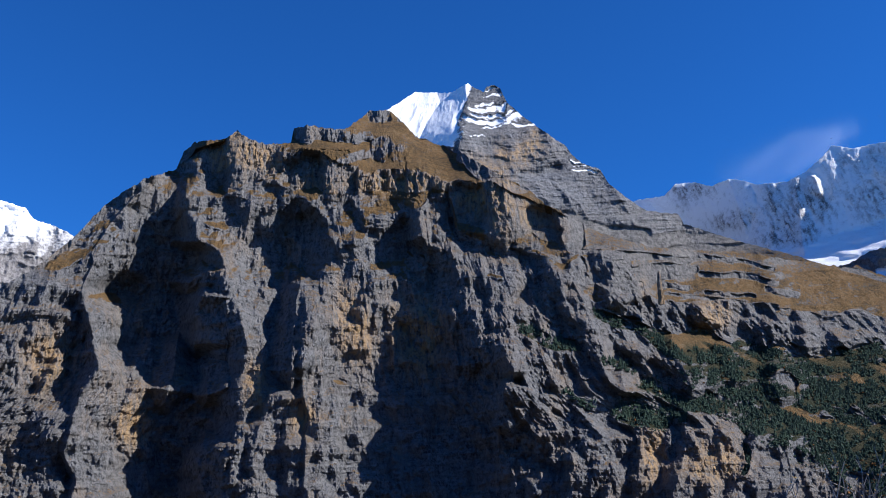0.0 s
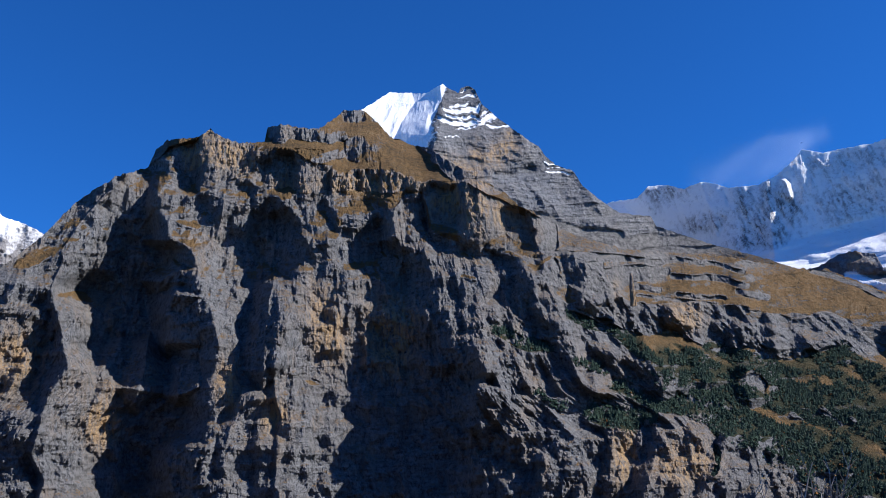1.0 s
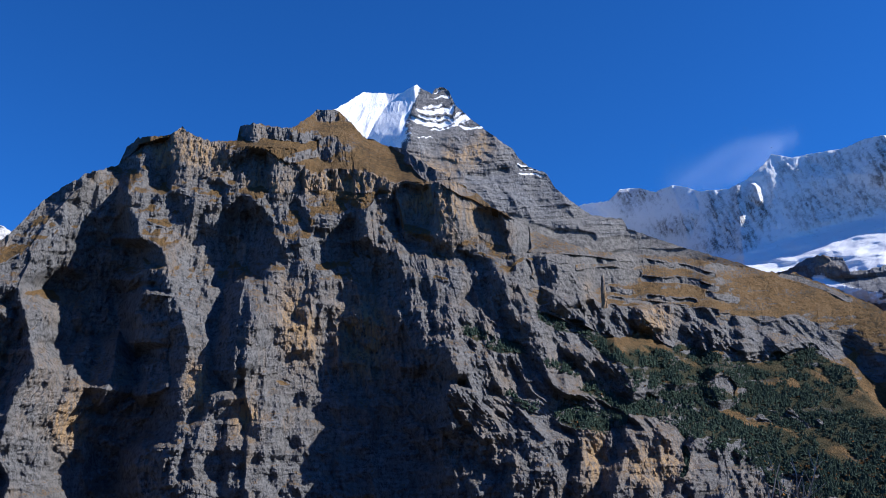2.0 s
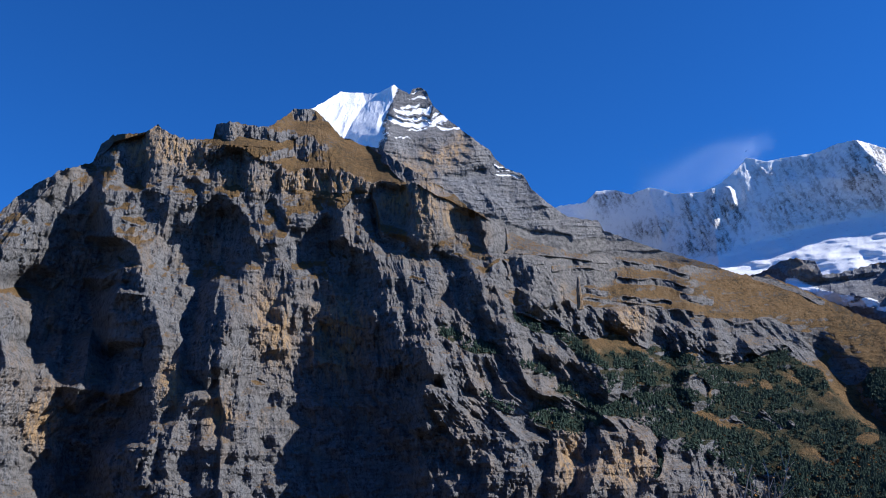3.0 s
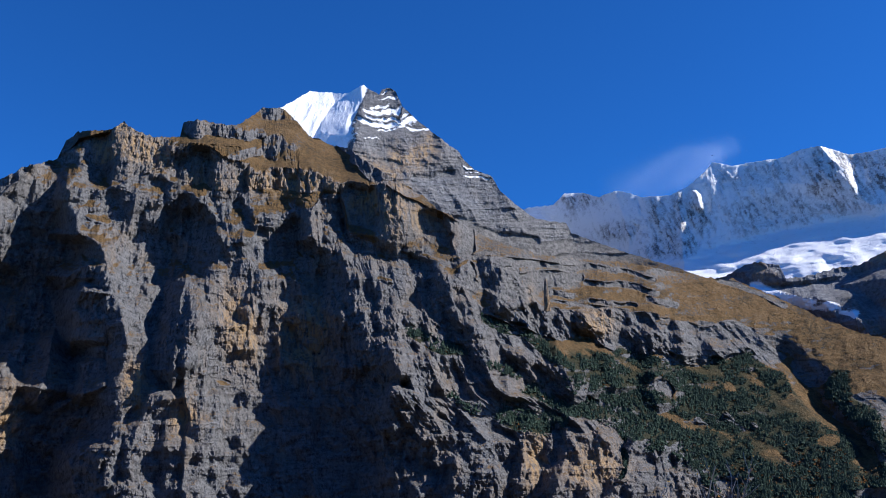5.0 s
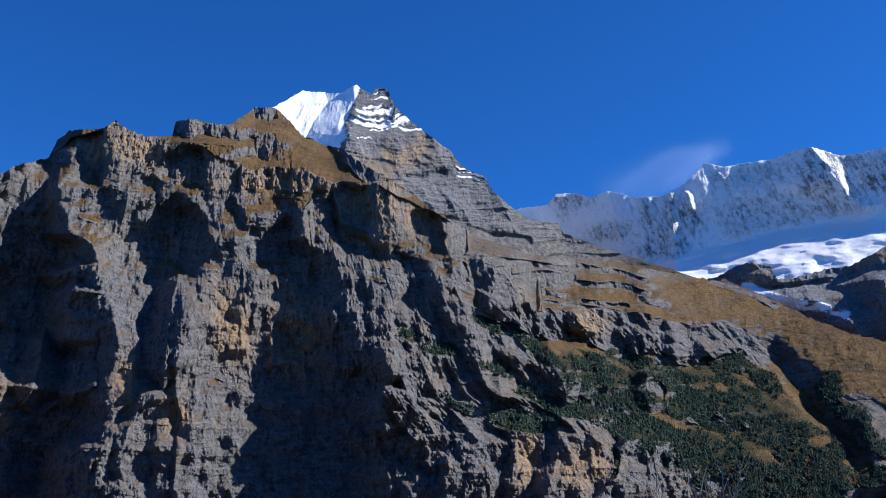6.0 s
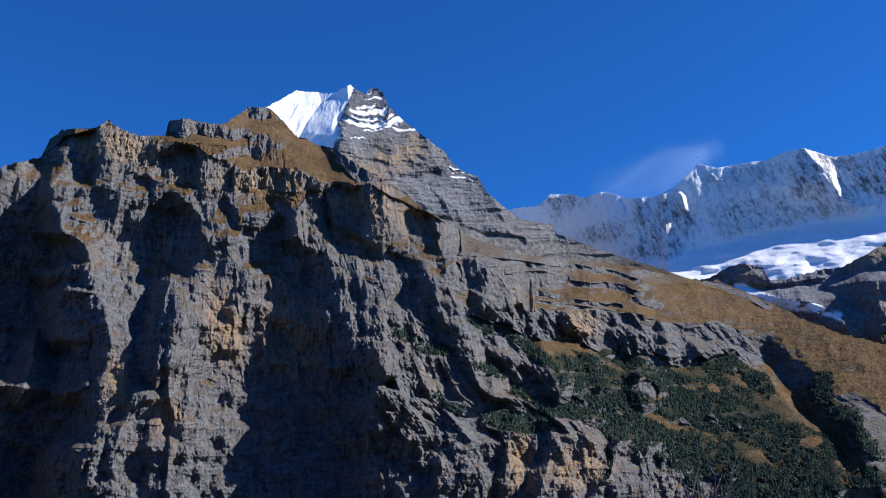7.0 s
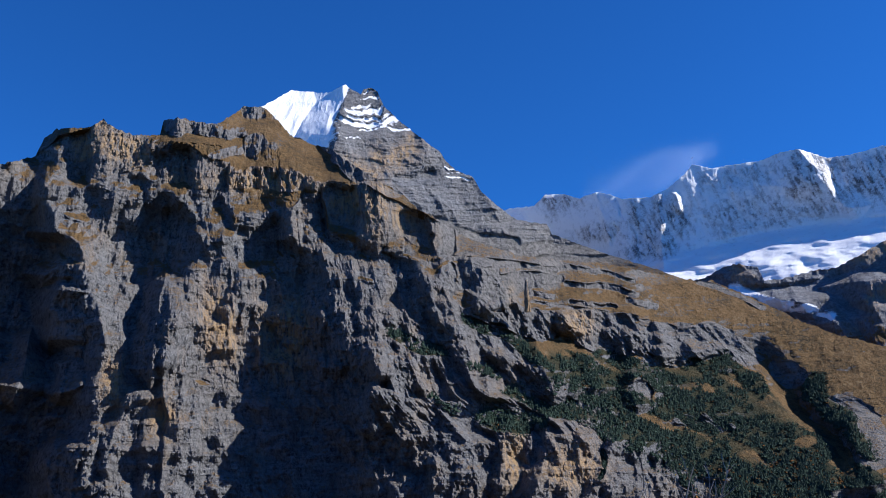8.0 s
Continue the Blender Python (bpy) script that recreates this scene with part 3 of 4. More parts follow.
lesser_rib(1.2, 0.6, (-8.45, 13.53, 24), (-6.94, 12.29, 28))
lesser_rib(1.1, 0.7, (-14.61, 12.10, 34), (-13.54, 9.81, 30))
lesser_rib(1.1, 0.7, (-16.00, 9.15, 32), (-15.49, 7.58, 30))
lesser_rib(1.1, 0.7, (-14.37, 9.15, 30), (-13.93, 7.16, 30))
lesser_rib(1.1, 0.7, (-11.41, 12.75, 30), (-10.94, 10.38, 34))
lesser_rib(1.0, 0.8, (-9.21, 21.41, 22), (-8.99, 20.94, 24))
lesser_rib(1.0, 0.6, (11.39, 4.82, 22), (10.92, 2.76, 28), (10.75, -0.36, 30))
lesser_rib(1.1, 0.7, (12.53, 4.29, 20), (12.44, 2.08, 26), (12.61, -0.40, 28))
lesser_rib(1.2, 0.35, (14.04, 4.61, 55), (13.49, 2.67, 65), (12.98, -0.41, 65))
lesser_rib(1.2, 0.4, (17.33, 3.61, 50), (16.74, 1.94, 60), (16.02, -0.48, 60))
lesser_rib(1.0, 0.8, (20.47, 10.15, 26), (20.73, 8.24, 32))
lesser_rib(1.0, 0.7, (15.23, 11.40, 30), (15.31, 9.60, 34))
lesser_rib(1.0, 0.6, (8.72, 10.07, 22), (9.54, 7.49, 28))
lesser_rib(1.2, 0.7, (13.15, 9.09, 50), (13.62, 7.77, 65), (14.36, 6.06, 50))
lesser_rib(1.1, 0.7, (16.21, 8.41, 40), (16.63, 6.31, 45))
lesser_rib(1.1, 0.8, (18.84, 6.97, 45), (19.13, 5.54, 45))
lesser_rib(1.1, 0.7, (10.06, 7.96, 30), (10.58, 5.98, 35))
lesser_rib(1.0, 0.8, (30.27, 4.16, 50), (30.39, 0.58, 70))
fade = smooth(EB - wall_rim, -0.6, 0.5) * reach
# the crown falls away to the right
relief = relief - 0.5 * np.radians(np.clip(A + 6, 0, 12)) * 2150 * smooth(EB - cliff_rim, -0.05, 0.6) * reach
relief = relief * (1 - 0.8 * fade) + 84 * fade
extra = extra * np.interp(A, [7.0, 10.0], [0.45, 1.0]) * (1 - on_cliff) + extra * on_cliff
# sunlit teeth that rise out of the hollows
lesser_rib(2.2, 1.6, (-14.75, 13.60, 96), (-15.20, 12.94, 96))
lesser_rib(2.2, 1.6, (-14.29, 12.10, 108), (-14.56, 10.96, 108), (-14.40, 9.67, 108))
lesser_rib(2.2, 1.6, (-15.74, 9.48, 108), (-16.05, 8.36, 108), (-16.27, 6.78, 108))
lesser_rib(2.2, 1.6, (-14.12, 8.39, 87), (-13.86, 6.80, 87))
lesser_rib(2.2, 1.6, (-13.89, 3.49, 108), (-14.04, 2.10, 108), (-13.97, 0.57, 108))
lesser_rib(2.2, 1.6, (-8.89, 13.05, 108), (-9.11, 11.07, 108), (-9.20, 9.42, 108), (-9.17, 8.11, 108))
lesser_rib(2.2, 1.6, (-13.33, 3.33, 87), (-13.40, 1.47, 87))
lesser_rib(2.2, 1.6, (3.55, 9.27, 70), (3.67, 7.60, 70))
lesser_rib(2.2, 1.6, (3.30, 6.62, 84), (3.56, 4.65, 84))
extra = (extra - 26 * on_cliff) * (1 - on_top) * (1 - 0.6 * on_ledge)
relief = relief + np.maximum(extra, 0.3 * blocks)


def bay(az0, az1, top, foot, deep):
    """A recess in a cliff that ends at its right in a sharp corner."""
    t = (AB - az0) / (az1 - az0)
    t = np.where((t > -0.3) & (t < 1.2), t + 0.1 * fbm(U / 24, V / 24, 49, 3), -1.0)
    shape = smooth(t, -0.1, 0.75) * (1 - smooth(t, 0.84, 1.0)) * smooth(EB, foot - 0.35, foot + 0.3) * smooth(top - EB, -0.3, 0.05) * smooth(cliff_rim - EB, -0.02, 0.4 * (top < 20.9))
    relief[:] = relief - deep * shape


bay(-16.63, -13.01, 21.10, 18.15, 39)
bay(-9.84, -7.24, 20.74, 18.50, 44)
bay(0.21, 2.90, 18.93, 16.31, 44)
bay(4.62, 7.28, 17.20, 16.10, 32)
bay(4.71, 7.35, 15.96, 14.75, 28)
bay(-4.36, -3.09, 19.72, 18.58, 20)
bay(-5.98, -5.21, 19.76, 18.43, 15)
bay(-2.14, -1.61, 19.62, 18.28, 14)
bay(-3.09, -2.10, 19.19, 18.38, 14)
bay(-1.60, -0.82, 19.78, 18.95, 11)
bay(-4.79, -4.15, 22.10, 21.04, 12)
bay(-6.64, -6.00, 22.00, 21.27, 11)
bay(0.90, 2.26, 20.27, 19.60, 15)
bay(-11.53, -9.90, 18.62, 17.63, 20)
relief = relief - 62 * along(AW, EW, [(25.95, 7.90), (27.51, 5.54), (29.11, 2.86), (30.57, -0.15)], 0.6)
wall = 1 - smooth(flat, 0.25, 0.8)
tilt = np.interp(A, [-25, -10, 0, 10, 30], [-0.35, -0.15, 0.1, 0.5, 0.6])
tilt = tilt * smooth(E, 3.0, 7.0)
S = U + tilt * V
jog = 0.3 * fbm(U / 60, V / 60, 57, 3)
crag = calm * 36 * ribs_noise(S / 110 + 0.5 * jog, V / 115, 51, 0.85, 0.5, 1.2, 0.45, 0.0)
crag += calm * 30 * ribs_noise(S / 46 + jog, V / 50, 61, 0.9, 0.7, 1.3, 0.5, 0.1)
crag += calm * 24 * eroded(S / 75, V / 90, 53, 6)
uneven = 0.35 + 0.9 * smooth(fbm(U / 170, V / 170, 68, 4), -0.5, 0.6)
crag += 10 * uneven * ribs_noise(S / 18 + jog, V / 21, 65, 1.0, 0.8, 1.2, 0.6, 0.0)
crag += 6 * uneven * ribs_noise(S / 8, V / 10, 67, 1.0, 0.9, 1.2, 0.7, 0.0) + 2.6 * ridged(U / 4.2, V / 5, 69, 2, 0.6)
ledge = V / 34 + 0.9 * fbm(U / 120, V / 90, 71, 3) + 0.12 * tilt * U / 34
ledge = ledge - np.floor(ledge)
crag = crag * np.interp(A, [3, 9], [1.0, 1.2]) * (1 - 0.6 * alp * (1 - below_alp) * (1 - under))
echelon = ribs_noise(U / 44, V / 70, 73, 0.6, 2.4, 1.2, 0.3, -0.2) + 0.4 * ribs_noise(U / 17, V / 40, 75, 0.7, 2.2, 1.2, 0.3)
crag = crag + 24 * calm * np.maximum(alp * smooth(A, 4, 6) * smooth(-A, -24, -20), 0.4 * on_cliff) * (echelon - echelon.mean())
quiet = 0.4 - 0.32 * np.maximum(alp, on_top)
rough = (quiet + (1 - quiet) * wall) * (crag - crag.mean()) + wall * 2.2 * (0.5 - ledge) + (1 - wall) * (4 * fbm(U / 40, V / 25, 81, 4) + 7 * ribs_noise(U / 24, V / 15, 87, 0.9, 0.9, 1.4, 0.5) + (7 + 6 * on_ledge) * (ridged(U / 60, V / 30, 83, 4) - 0.5) + 9 * on_ledge * (ribs_noise(U / 26, V / 18, 85) - 0.2))
D = D - relief - rough
E, D, flat, alp, woods, AW, EW, on_top, on_ledge, crags, band, under, on_cliff = settle(E, sky_line, D, flat, alp, woods, AW, EW, on_top, on_ledge, crags, band, under, on_cliff)
U, V = np.radians(A) * 2150, np.radians(E) * 2150
P = to_points(A, E, D)
N = grid_normals(P)
flatness = box_blur(N[..., 2], 2)

masks = none_of(A, *LAYERS)
turf_noise = fbm(U / 70, V / 40, 101, 4)
bare = smooth(ridged((U + 0.3 * V) / 50, V / 22, 103, 4, 0.65), 0.42, 0.62)
masks["turf"] = np.clip(smooth(flatness, 0.4, 0.66) * (0.4 + 0.6 * np.maximum(smooth(flat, 0.3, 0.7), 0.7 * smooth(E, 12, 15) * smooth(-A, -2, 2))) + 0.18 * turf_noise * flat - 0.4 * bare * (1 - 0.6 * alp) + (0.35 * alp + 0.12) * smooth(flat, 0.4, 0.8), 0, 1)
high_alp = alp * smooth(E + 1.2 * fbm(U / 150, V / 60, 113, 4), 11.8, 13.6) * smooth(A, 6, 9)
masks["scree_and_haze"] = np.clip(0.7 * high_alp * smooth(-A, -23, -15) + alp * smooth(fbm(U / 90, V / 25, 111, 4), 0.35, 0.8) * 0.5, 0, 1)
# grey along the alp's bands: scree, and haze painted over the turf
masks["scree_and_haze"] = np.maximum(masks["scree_and_haze"], 0.4 * alp * smooth(fbm(band * 2.6, A * 0.16, 117, 4, 0.6), 0.0, 0.5) * smooth(E, 8.5, 10.0))
masks["turf"] = np.maximum(masks["turf"], 0.66 * on_ledge * smooth(turf_noise, -0.4, 0.2) * smooth(A, -7.5, -5.5))
masks["turf"] = np.maximum(masks["turf"], on_top * (1 - crags) * (0.75 + 0.4 * turf_noise))
masks["turf"] *= 1 - 0.75 * masks["scree_and_haze"]
# ochre rock on sunlit faces, with warm sunlight put into its colour
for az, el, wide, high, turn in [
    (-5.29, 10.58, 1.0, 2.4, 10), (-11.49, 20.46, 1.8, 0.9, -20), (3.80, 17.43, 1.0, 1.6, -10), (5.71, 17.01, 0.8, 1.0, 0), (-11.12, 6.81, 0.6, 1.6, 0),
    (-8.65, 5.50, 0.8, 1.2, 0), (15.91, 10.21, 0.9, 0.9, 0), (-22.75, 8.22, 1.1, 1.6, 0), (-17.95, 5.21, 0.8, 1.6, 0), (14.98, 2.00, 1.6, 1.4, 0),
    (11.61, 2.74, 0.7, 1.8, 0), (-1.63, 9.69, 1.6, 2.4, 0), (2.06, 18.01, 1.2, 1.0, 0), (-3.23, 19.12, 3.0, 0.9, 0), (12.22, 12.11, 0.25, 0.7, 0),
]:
    masks["ochre_and_sun"] = np.maximum(masks["ochre_and_sun"], blob(AW, EW, az, el, wide, high, turn))
# yellowish upper cliffs, tinted further to paint in sunlight they lack
masks["ochre_and_sun"] = np.maximum(masks["ochre_and_sun"], 0.75 * on_cliff * smooth(fbm(U / 70, V / 110, 121, 4), -0.4, 0.3))
masks["ochre_and_sun"] = np.maximum(masks["ochre_and_sun"], 0.03 + 0.2 * smooth(fbm(U / 60, V / 90, 115, 4, 0.6), 0.1, 0.6) * (1 - alp))
masks["green"] = np.maximum(0.85 * smooth(woods, 0.1, 0.5), 0.7 * under * smooth(fbm(U / 45, V / 30, 119, 4), -0.5, 0.2))
massif_mesh = grid_mesh("rock_face", P, masks, LIMESTONE, flat=True)
MASSIF = (A, E, P, N, woods, flat)

massif = tagged(new("mountain"), "grey limestone massif with sheer fluted walls and brown turf ledges", "mountain", kind="structure")
face = new("rock_face", massif_mesh)
face.parent = massif


def rock_tower(az, low, high, wide, seed):
    """A free-standing limestone pinnacle with cracked, uneven sides, rooted in the slope at low degrees."""
    c = int(np.argmin(np.abs(A[0] - az)))
    r = int(np.argmin(np.abs(E[:, c] - low)))
    foot = Vector(P[r, c])
    span = math.hypot(foot.x, foot.y)
    tall = span * (math.tan(radians(high)) - math.tan(radians(low)))
    bm = bmesh.new()
    rings, sides, levels = [], 18, 22
    for k in range(levels):
        t = k / (levels - 1)
        z = -0.25 * tall + 1.25 * tall * t
        body = wide * (1.15 - 0.55 * t) * (1 if t < 0.9 else 1 - 5.5 * (t - 0.9))
        ring = []
        for q in range(sides):
            a = q * 6.2832 / sides
            n = noise.noise(Vector((math.cos(a) * 1.6 + seed, math.sin(a) * 1.6, z / wide * 0.5)))
            n += 0.5 * noise.noise(Vector((math.cos(a) * 4 + seed, math.sin(a) * 4, z / wide * 1.6)))
            w = body * (1 + 0.42 * n)
            ring.append(bm.verts.new((w * math.cos(a), w * math.sin(a) * 0.8, z)))
        rings.append(ring)
    for a, b in zip(rings[:-1], rings[1:]):
        for q in range(sides):
            bm.faces.new((a[q], a[(q + 1) % sides], b[(q + 1) % sides], b[q]))
    bm.faces.new(rings[-1])
    me = bpy.data.meshes.new("rock_tower")
    bm.to_mesh(me)
    bm.free()
    me.materials.append(LIMESTONE)
    # warm tint over the whole pinnacle stands in for sunlight on it
    at = me.attributes.new("ochre_and_sun", "FLOAT", "POINT")
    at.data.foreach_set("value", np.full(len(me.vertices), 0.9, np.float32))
    tower = tagged(new("rock_tower", me), "slender pale limestone pinnacle")
    tower.location = foot + Vector((14, -72, -14))
    tower.parent = massif


rock_tower(12.2, 11.5, 12.98, 6.5, 1)

# ---- the banded summit pyramid behind ----
TOP = [
    (-7.84, 21.07), (-5.00, 22.61), (-3.19, 23.37), (-2.71, 23.63), (-1.54, 24.31), (0.57, 24.21), (0.83, 24.23), (1.87, 24.76), (2.23, 24.48), (2.87, 24.20), (3.10, 24.51), (3.58, 24.59),
    (3.93, 24.38), (4.33, 23.51), (5.30, 22.66), (6.50, 21.77), (7.86, 20.78), (8.25, 20.23), (8.84, 19.69), (9.93, 19.24),
    (10.41, 18.34), (11.76, 17.17), (12.56, 16.58), (14.37, 16.25), (14.65, 15.67), (17.45, 14.45), (21.06, 13.07), (26.00, 10.52),
]
NEAR = [(-10, 3120), (4, 3180), (20, 3400), (28, 3500)]
A, E, near, sky_line = slope_sheet(-9.0, 26.0, 620, 300, 7.0, TOP, NEAR, 0.04, 5)
U, V = np.radians(A) * 3600, np.radians(E) * 3600
AW = A + 0.25 * fbm(U / 160, V / 160, 211, 4)
EW = E + 0.25 * fbm(U / 160, V / 160, 213, 4)
steps = EW + 0.05 * (A - 5)
shelf = smooth(fbm(steps * 1.5, A * 0.06, 221, 3), 0.0, 0.4)
snowy = smooth(EW, 19.0, 20.0) * smooth(-A, -2.6, -1.2)
shelf = shelf * (1 - snowy) + 0.6 * snowy
steep = 1.2 + 1.3 * (1 - shelf) - 0.45 * blob(AW, EW, -1.74, 23.26, 2.0, 0.9, 20)
D = climb(A, E, near, steep)
relief = np.zeros_like(A) - 40
for left, right, crest in [
    (1.15, 0.36, [(1.87, 24.79, 150), (1.8, 24.2, 176), (1.59, 23.02, 232), (1.40, 21.71, 318), (0.69, 19.72, 318), (0.54, 14.35, 318)]),
    (0.9, 0.2, [(8.18, 20.36, 40), (9.10, 18.31, 50), (9.62, 15.94, 55), (10.39, 12.56, 60)]),
    (0.7, 0.5, [(4.45, 20.08, 100), (5.13, 19.55, 112), (6.84, 18.45, 100)]),
    (0.8, 0.12, [(-3.19, 23.60, 120), (-3.56, 22.12, 140), (-3.94, 19.79, 140), (-4.32, 14.42, 140)]),
    (0.4, 0.3, [(14.37, 16.28, -10), (14.98, 12.23, -5)]),
]:
    relief = np.maximum(relief, buttress(AW, EW, 3600, left, right, crest, 120))
masks = none_of(A, *LAYERS)
cap = np.maximum(blob(AW, EW, -1.56, 23.43, 1.75, 0.75, 20), blob(AW, EW, -0.13, 22.24, 1.3, 1.6, 45))
snow = np.maximum(cap - 0.3 * smooth(fbm(U / 38, V / 26, 233, 4, 0.65), 0.25, 0.6), 0)
snow = np.maximum(snow, 0.95 * smooth(EW, 19.5, 20.2) * smooth(np.interp(EW, [19.5, 21.5, 22.7, 24.0, 24.7], [0.7, 1.0, 1.3, 1.9, 2.3]) - A, -0.25, 0.35))
for el, half, left, right in [(24.45, 0.05, 2.9, 3.9), (24.05, 0.1, 2.7, 4.2), (23.6, 0.09, 2.2, 3.6), (23.3, 0.16, 1.7, 4.4), (22.95, 0.1, 1.9, 4.9), (22.62, 0.17, 1.4, 5.4), (22.3, 0.09, 2.6, 6.6), (21.7, 0.05, 1.8, 3.0), (19.95, 0.07, 8.0, 9.0), (19.7, 0.05, 8.2, 9.6), (19.4, 0.07, 8.1, 9.9)]:
    snow = np.maximum(snow, 0.72 * (1 - smooth(np.abs(EW - el - 0.2 * fbm(A * 1.4, E * 1.4, 231, 4) + 0.05 * (A - 3)), half * 0.5, half * 1.6)) * smooth(A, left - 0.2, left + 0.2) * smooth(-A, -right - 0.3, -right + 0.3))
rock = 1 - smooth(snow, 0.3, 0.7)
pale = np.maximum(along(AW, EW, [(6.24, 16.83), (8.51, 15.98), (12.13, 14.91)], 0.55), smooth(-EW, -15.6, -14.6))
pale = smooth(pale, 0.3, 0.8)
strata = steps * 62.8 + 5 * fbm(U / 200, V / 200, 251, 3)
overhang = along(AW, EW, [(4.99, 19.46), (6.04, 19.31), (7.29, 19.42)], 0.22)
rough = rock * (1 - 0.8 * pale) * (24 * eroded((U + 0.4 * V) / 150, V / 150, 241, 6) + 12 * ribs_noise((U + 0.3 * V) / 60, V / 44, 243) + 11 * ridged(U / 300, strata / 21, 247, 3) + 5 * ridged(U / 90, strata / 6, 248, 2) + 3 * ridged(U / 14, V / 12, 249, 2)) + 10 * fbm(U / 110, V / 80, 245, 5, 0.55) + 16 * (1 - rock) * eroded((U - 0.5 * V) / 70, V / 110, 255, 5) - 26 * overhang
D = D - relief - rough
E, D, snow, shelf, pale, AW, EW = settle(E, sky_line, D, snow, shelf, pale, AW, EW)
P = to_points(A, E, D)
masks["snow"] = snow
masks["ochre_and_sun"] = 0.9 * np.maximum.reduce([blob(AW, EW, *b) for b in [(5.21, 20.62, 1.40, 0.67, 20), (3.96, 20.50, 0.47, 0.80, 0), (5.96, 21.25, 0.33, 0.53, 0), (3.04, 19.70, 1.33, 0.47, -30)]])
masks["scree_and_haze"] = np.clip(pale + 0.35 * smooth(-EW, -17.6, -16.6) + 0.3 * shelf, 0, 1)
masks["turf"] = 0.55 * smooth(-EW, -14.6, -13.2)
summit = tagged(new("mountain"), "banded grey rock summit streaked with snow beside a white snow dome", "mountain", kind="structure")
face = new("rock_face", grid_mesh("rock_face", P, masks, HIGH_ROCK, flat=True))
face.parent = summit

# ---- the snow range ----
TOP = [
    (5.00, 15.77), (11.35, 16.96), (12.06, 17.27), (13.65, 17.36), (14.38, 17.99), (15.60, 17.95), (16.45, 17.63), (17.51, 17.96), (18.35, 17.73), (19.02, 17.45),
    (20.71, 17.37), (21.76, 17.77), (22.83, 18.48), (23.39, 19.04), (24.51, 18.69), (25.51, 18.74), (27.46, 18.78), (28.45, 19.09),
    (29.56, 19.12), (30.30, 18.76), (31.02, 18.40), (32.09, 18.39), (33.00, 18.46), (33.92, 18.62), (35.04, 18.30), (39.24, 16.67),
]
NEAR = [(2, 4480), (10, 4230), (15, 4000), (17.6, 3860), (21.2, 3460), (30, 3440), (40, 3470)]
A, E, near, sky_line = slope_sheet(2.0, 38.0, 600, 260, 11.0, TOP, NEAR, 0.03, 7)
U, V = np.radians(A) * 4200, np.radians(E) * 4200
AW = A + 0.3 * fbm(U / 170, V / 170, 311, 5, 0.6)
EW = E + 0.3 * fbm(U / 170, V / 170, 313, 5, 0.6)
glacier = smooth(line([(21.42, 13.95), (22.78, 14.36), (26.41, 15.18), (29.22, 15.11), (31.66, 15.17), (34.59, 15.21)], A) - EW, -0.15, 0.5) * smooth(A, 18.2, 20.8)
steep = 2.7 * (1 - glacier) + 0.8 * glacier
D = climb(A, E, near, steep)
relief = np.zeros_like(A) - 60
for left, right, crest in [
    (0.25, 1.2, [(17.54, 17.96, 40), (17.78, 16.44, 10), (17.91, 13.94, -60)]),
    (0.8, 1.5, [(22.26, 17.39, -28), (22.42, 16.56, -28)]),
    (0.3, 0.6, [(29.65, 19.11, -5), (30.41, 17.23, 5), (31.70, 15.48, 5)]),
]:
    relief = np.maximum(relief, buttress(AW, EW, 4200, left, right, crest, 150))
lean = AW + 0.65 * (EW - 19.1)
lean = np.interp(lean, [2, 20.3, 23.5, 29.5, 29.9, 40], [0, 0, 50, 100, 5, 60])
D = D - lean * smooth(EW - np.interp(A, [19, 23, 27, 31, 38], [12, 14.3, 15.1, 15.4, 15.6]), 0.0, 2.6)
rock_spots = np.maximum.reduce([
    blob(AW, EW, 21.94, 16.11, 1.3, 1.0, 0), blob(AW, EW, 20.47, 14.42, 1.8, 1.3, 35), blob(AW, EW, 15.59, 17.75, 1.4, 0.5, 0), blob(AW, EW, 17.52, 15.63, 1.2, 0.5, 0),
    blob(AW, EW, 19.61, 16.31, 0.6, 0.9, 0), blob(AW, EW, 30.09, 17.12, 2.0, 1.6, -50), blob(AW, EW, 33.40, 17.09, 2.4, 1.4, 0), 0.8 * blob(AW, EW, 26.50, 15.97, 2.8, 1.0, 0),
    0.8 * blob(AW, EW, 29.62, 13.38, 0.5, 0.25, 0), 0.6 * blob(AW, EW, 25.73, 17.84, 2.5, 0.8, 0)])
crust = ribs_noise(U / 130 + 0.4 * V / 130, V / 150, 341, 0.7, 0.6, 0.6, 0.4)
fine_crust = ribs_noise(U / 45, V / 60, 342, 0.8, 0.7, 0.7, 0.5)
D = D - relief - (1 - glacier) * (21 * crust + 12 * fine_crust * (0.4 + rock_spots) + 5 * ridged(U / 22, V / 26, 344, 3)) - glacier * (16 * fbm(U / 90, V / 30, 345, 5) + 26 * fbm(U / 260, V / 90, 347, 3))
E, D, AW, EW, glacier, rock_spots, crust = settle(E, sky_line, D, AW, EW, glacier, rock_spots, crust)
U, V = np.radians(A) * 4200, np.radians(E) * 4200
P = to_points(A, E, D)
masks = none_of(A, *LAYERS)
jag = fbm((U + 0.35 * V) / 15, V / 44, 351, 6, 0.85)
rock_spots = rock_spots * (1 - glacier)
masks["snow"] = np.clip(1.0 - 0.26 * rock_spots - 0.55 * smooth(jag, -0.05, 0.4) * (0.15 + rock_spots) * (1 - 0.6 * glacier) - 0.12 * smooth(crust, 0.3, 0.6), 0, 1)
snow_range = tagged(new("mountain_range"), "snow-covered mountain range with shaded faces and a bright glacier", "mountain range", kind="structure")
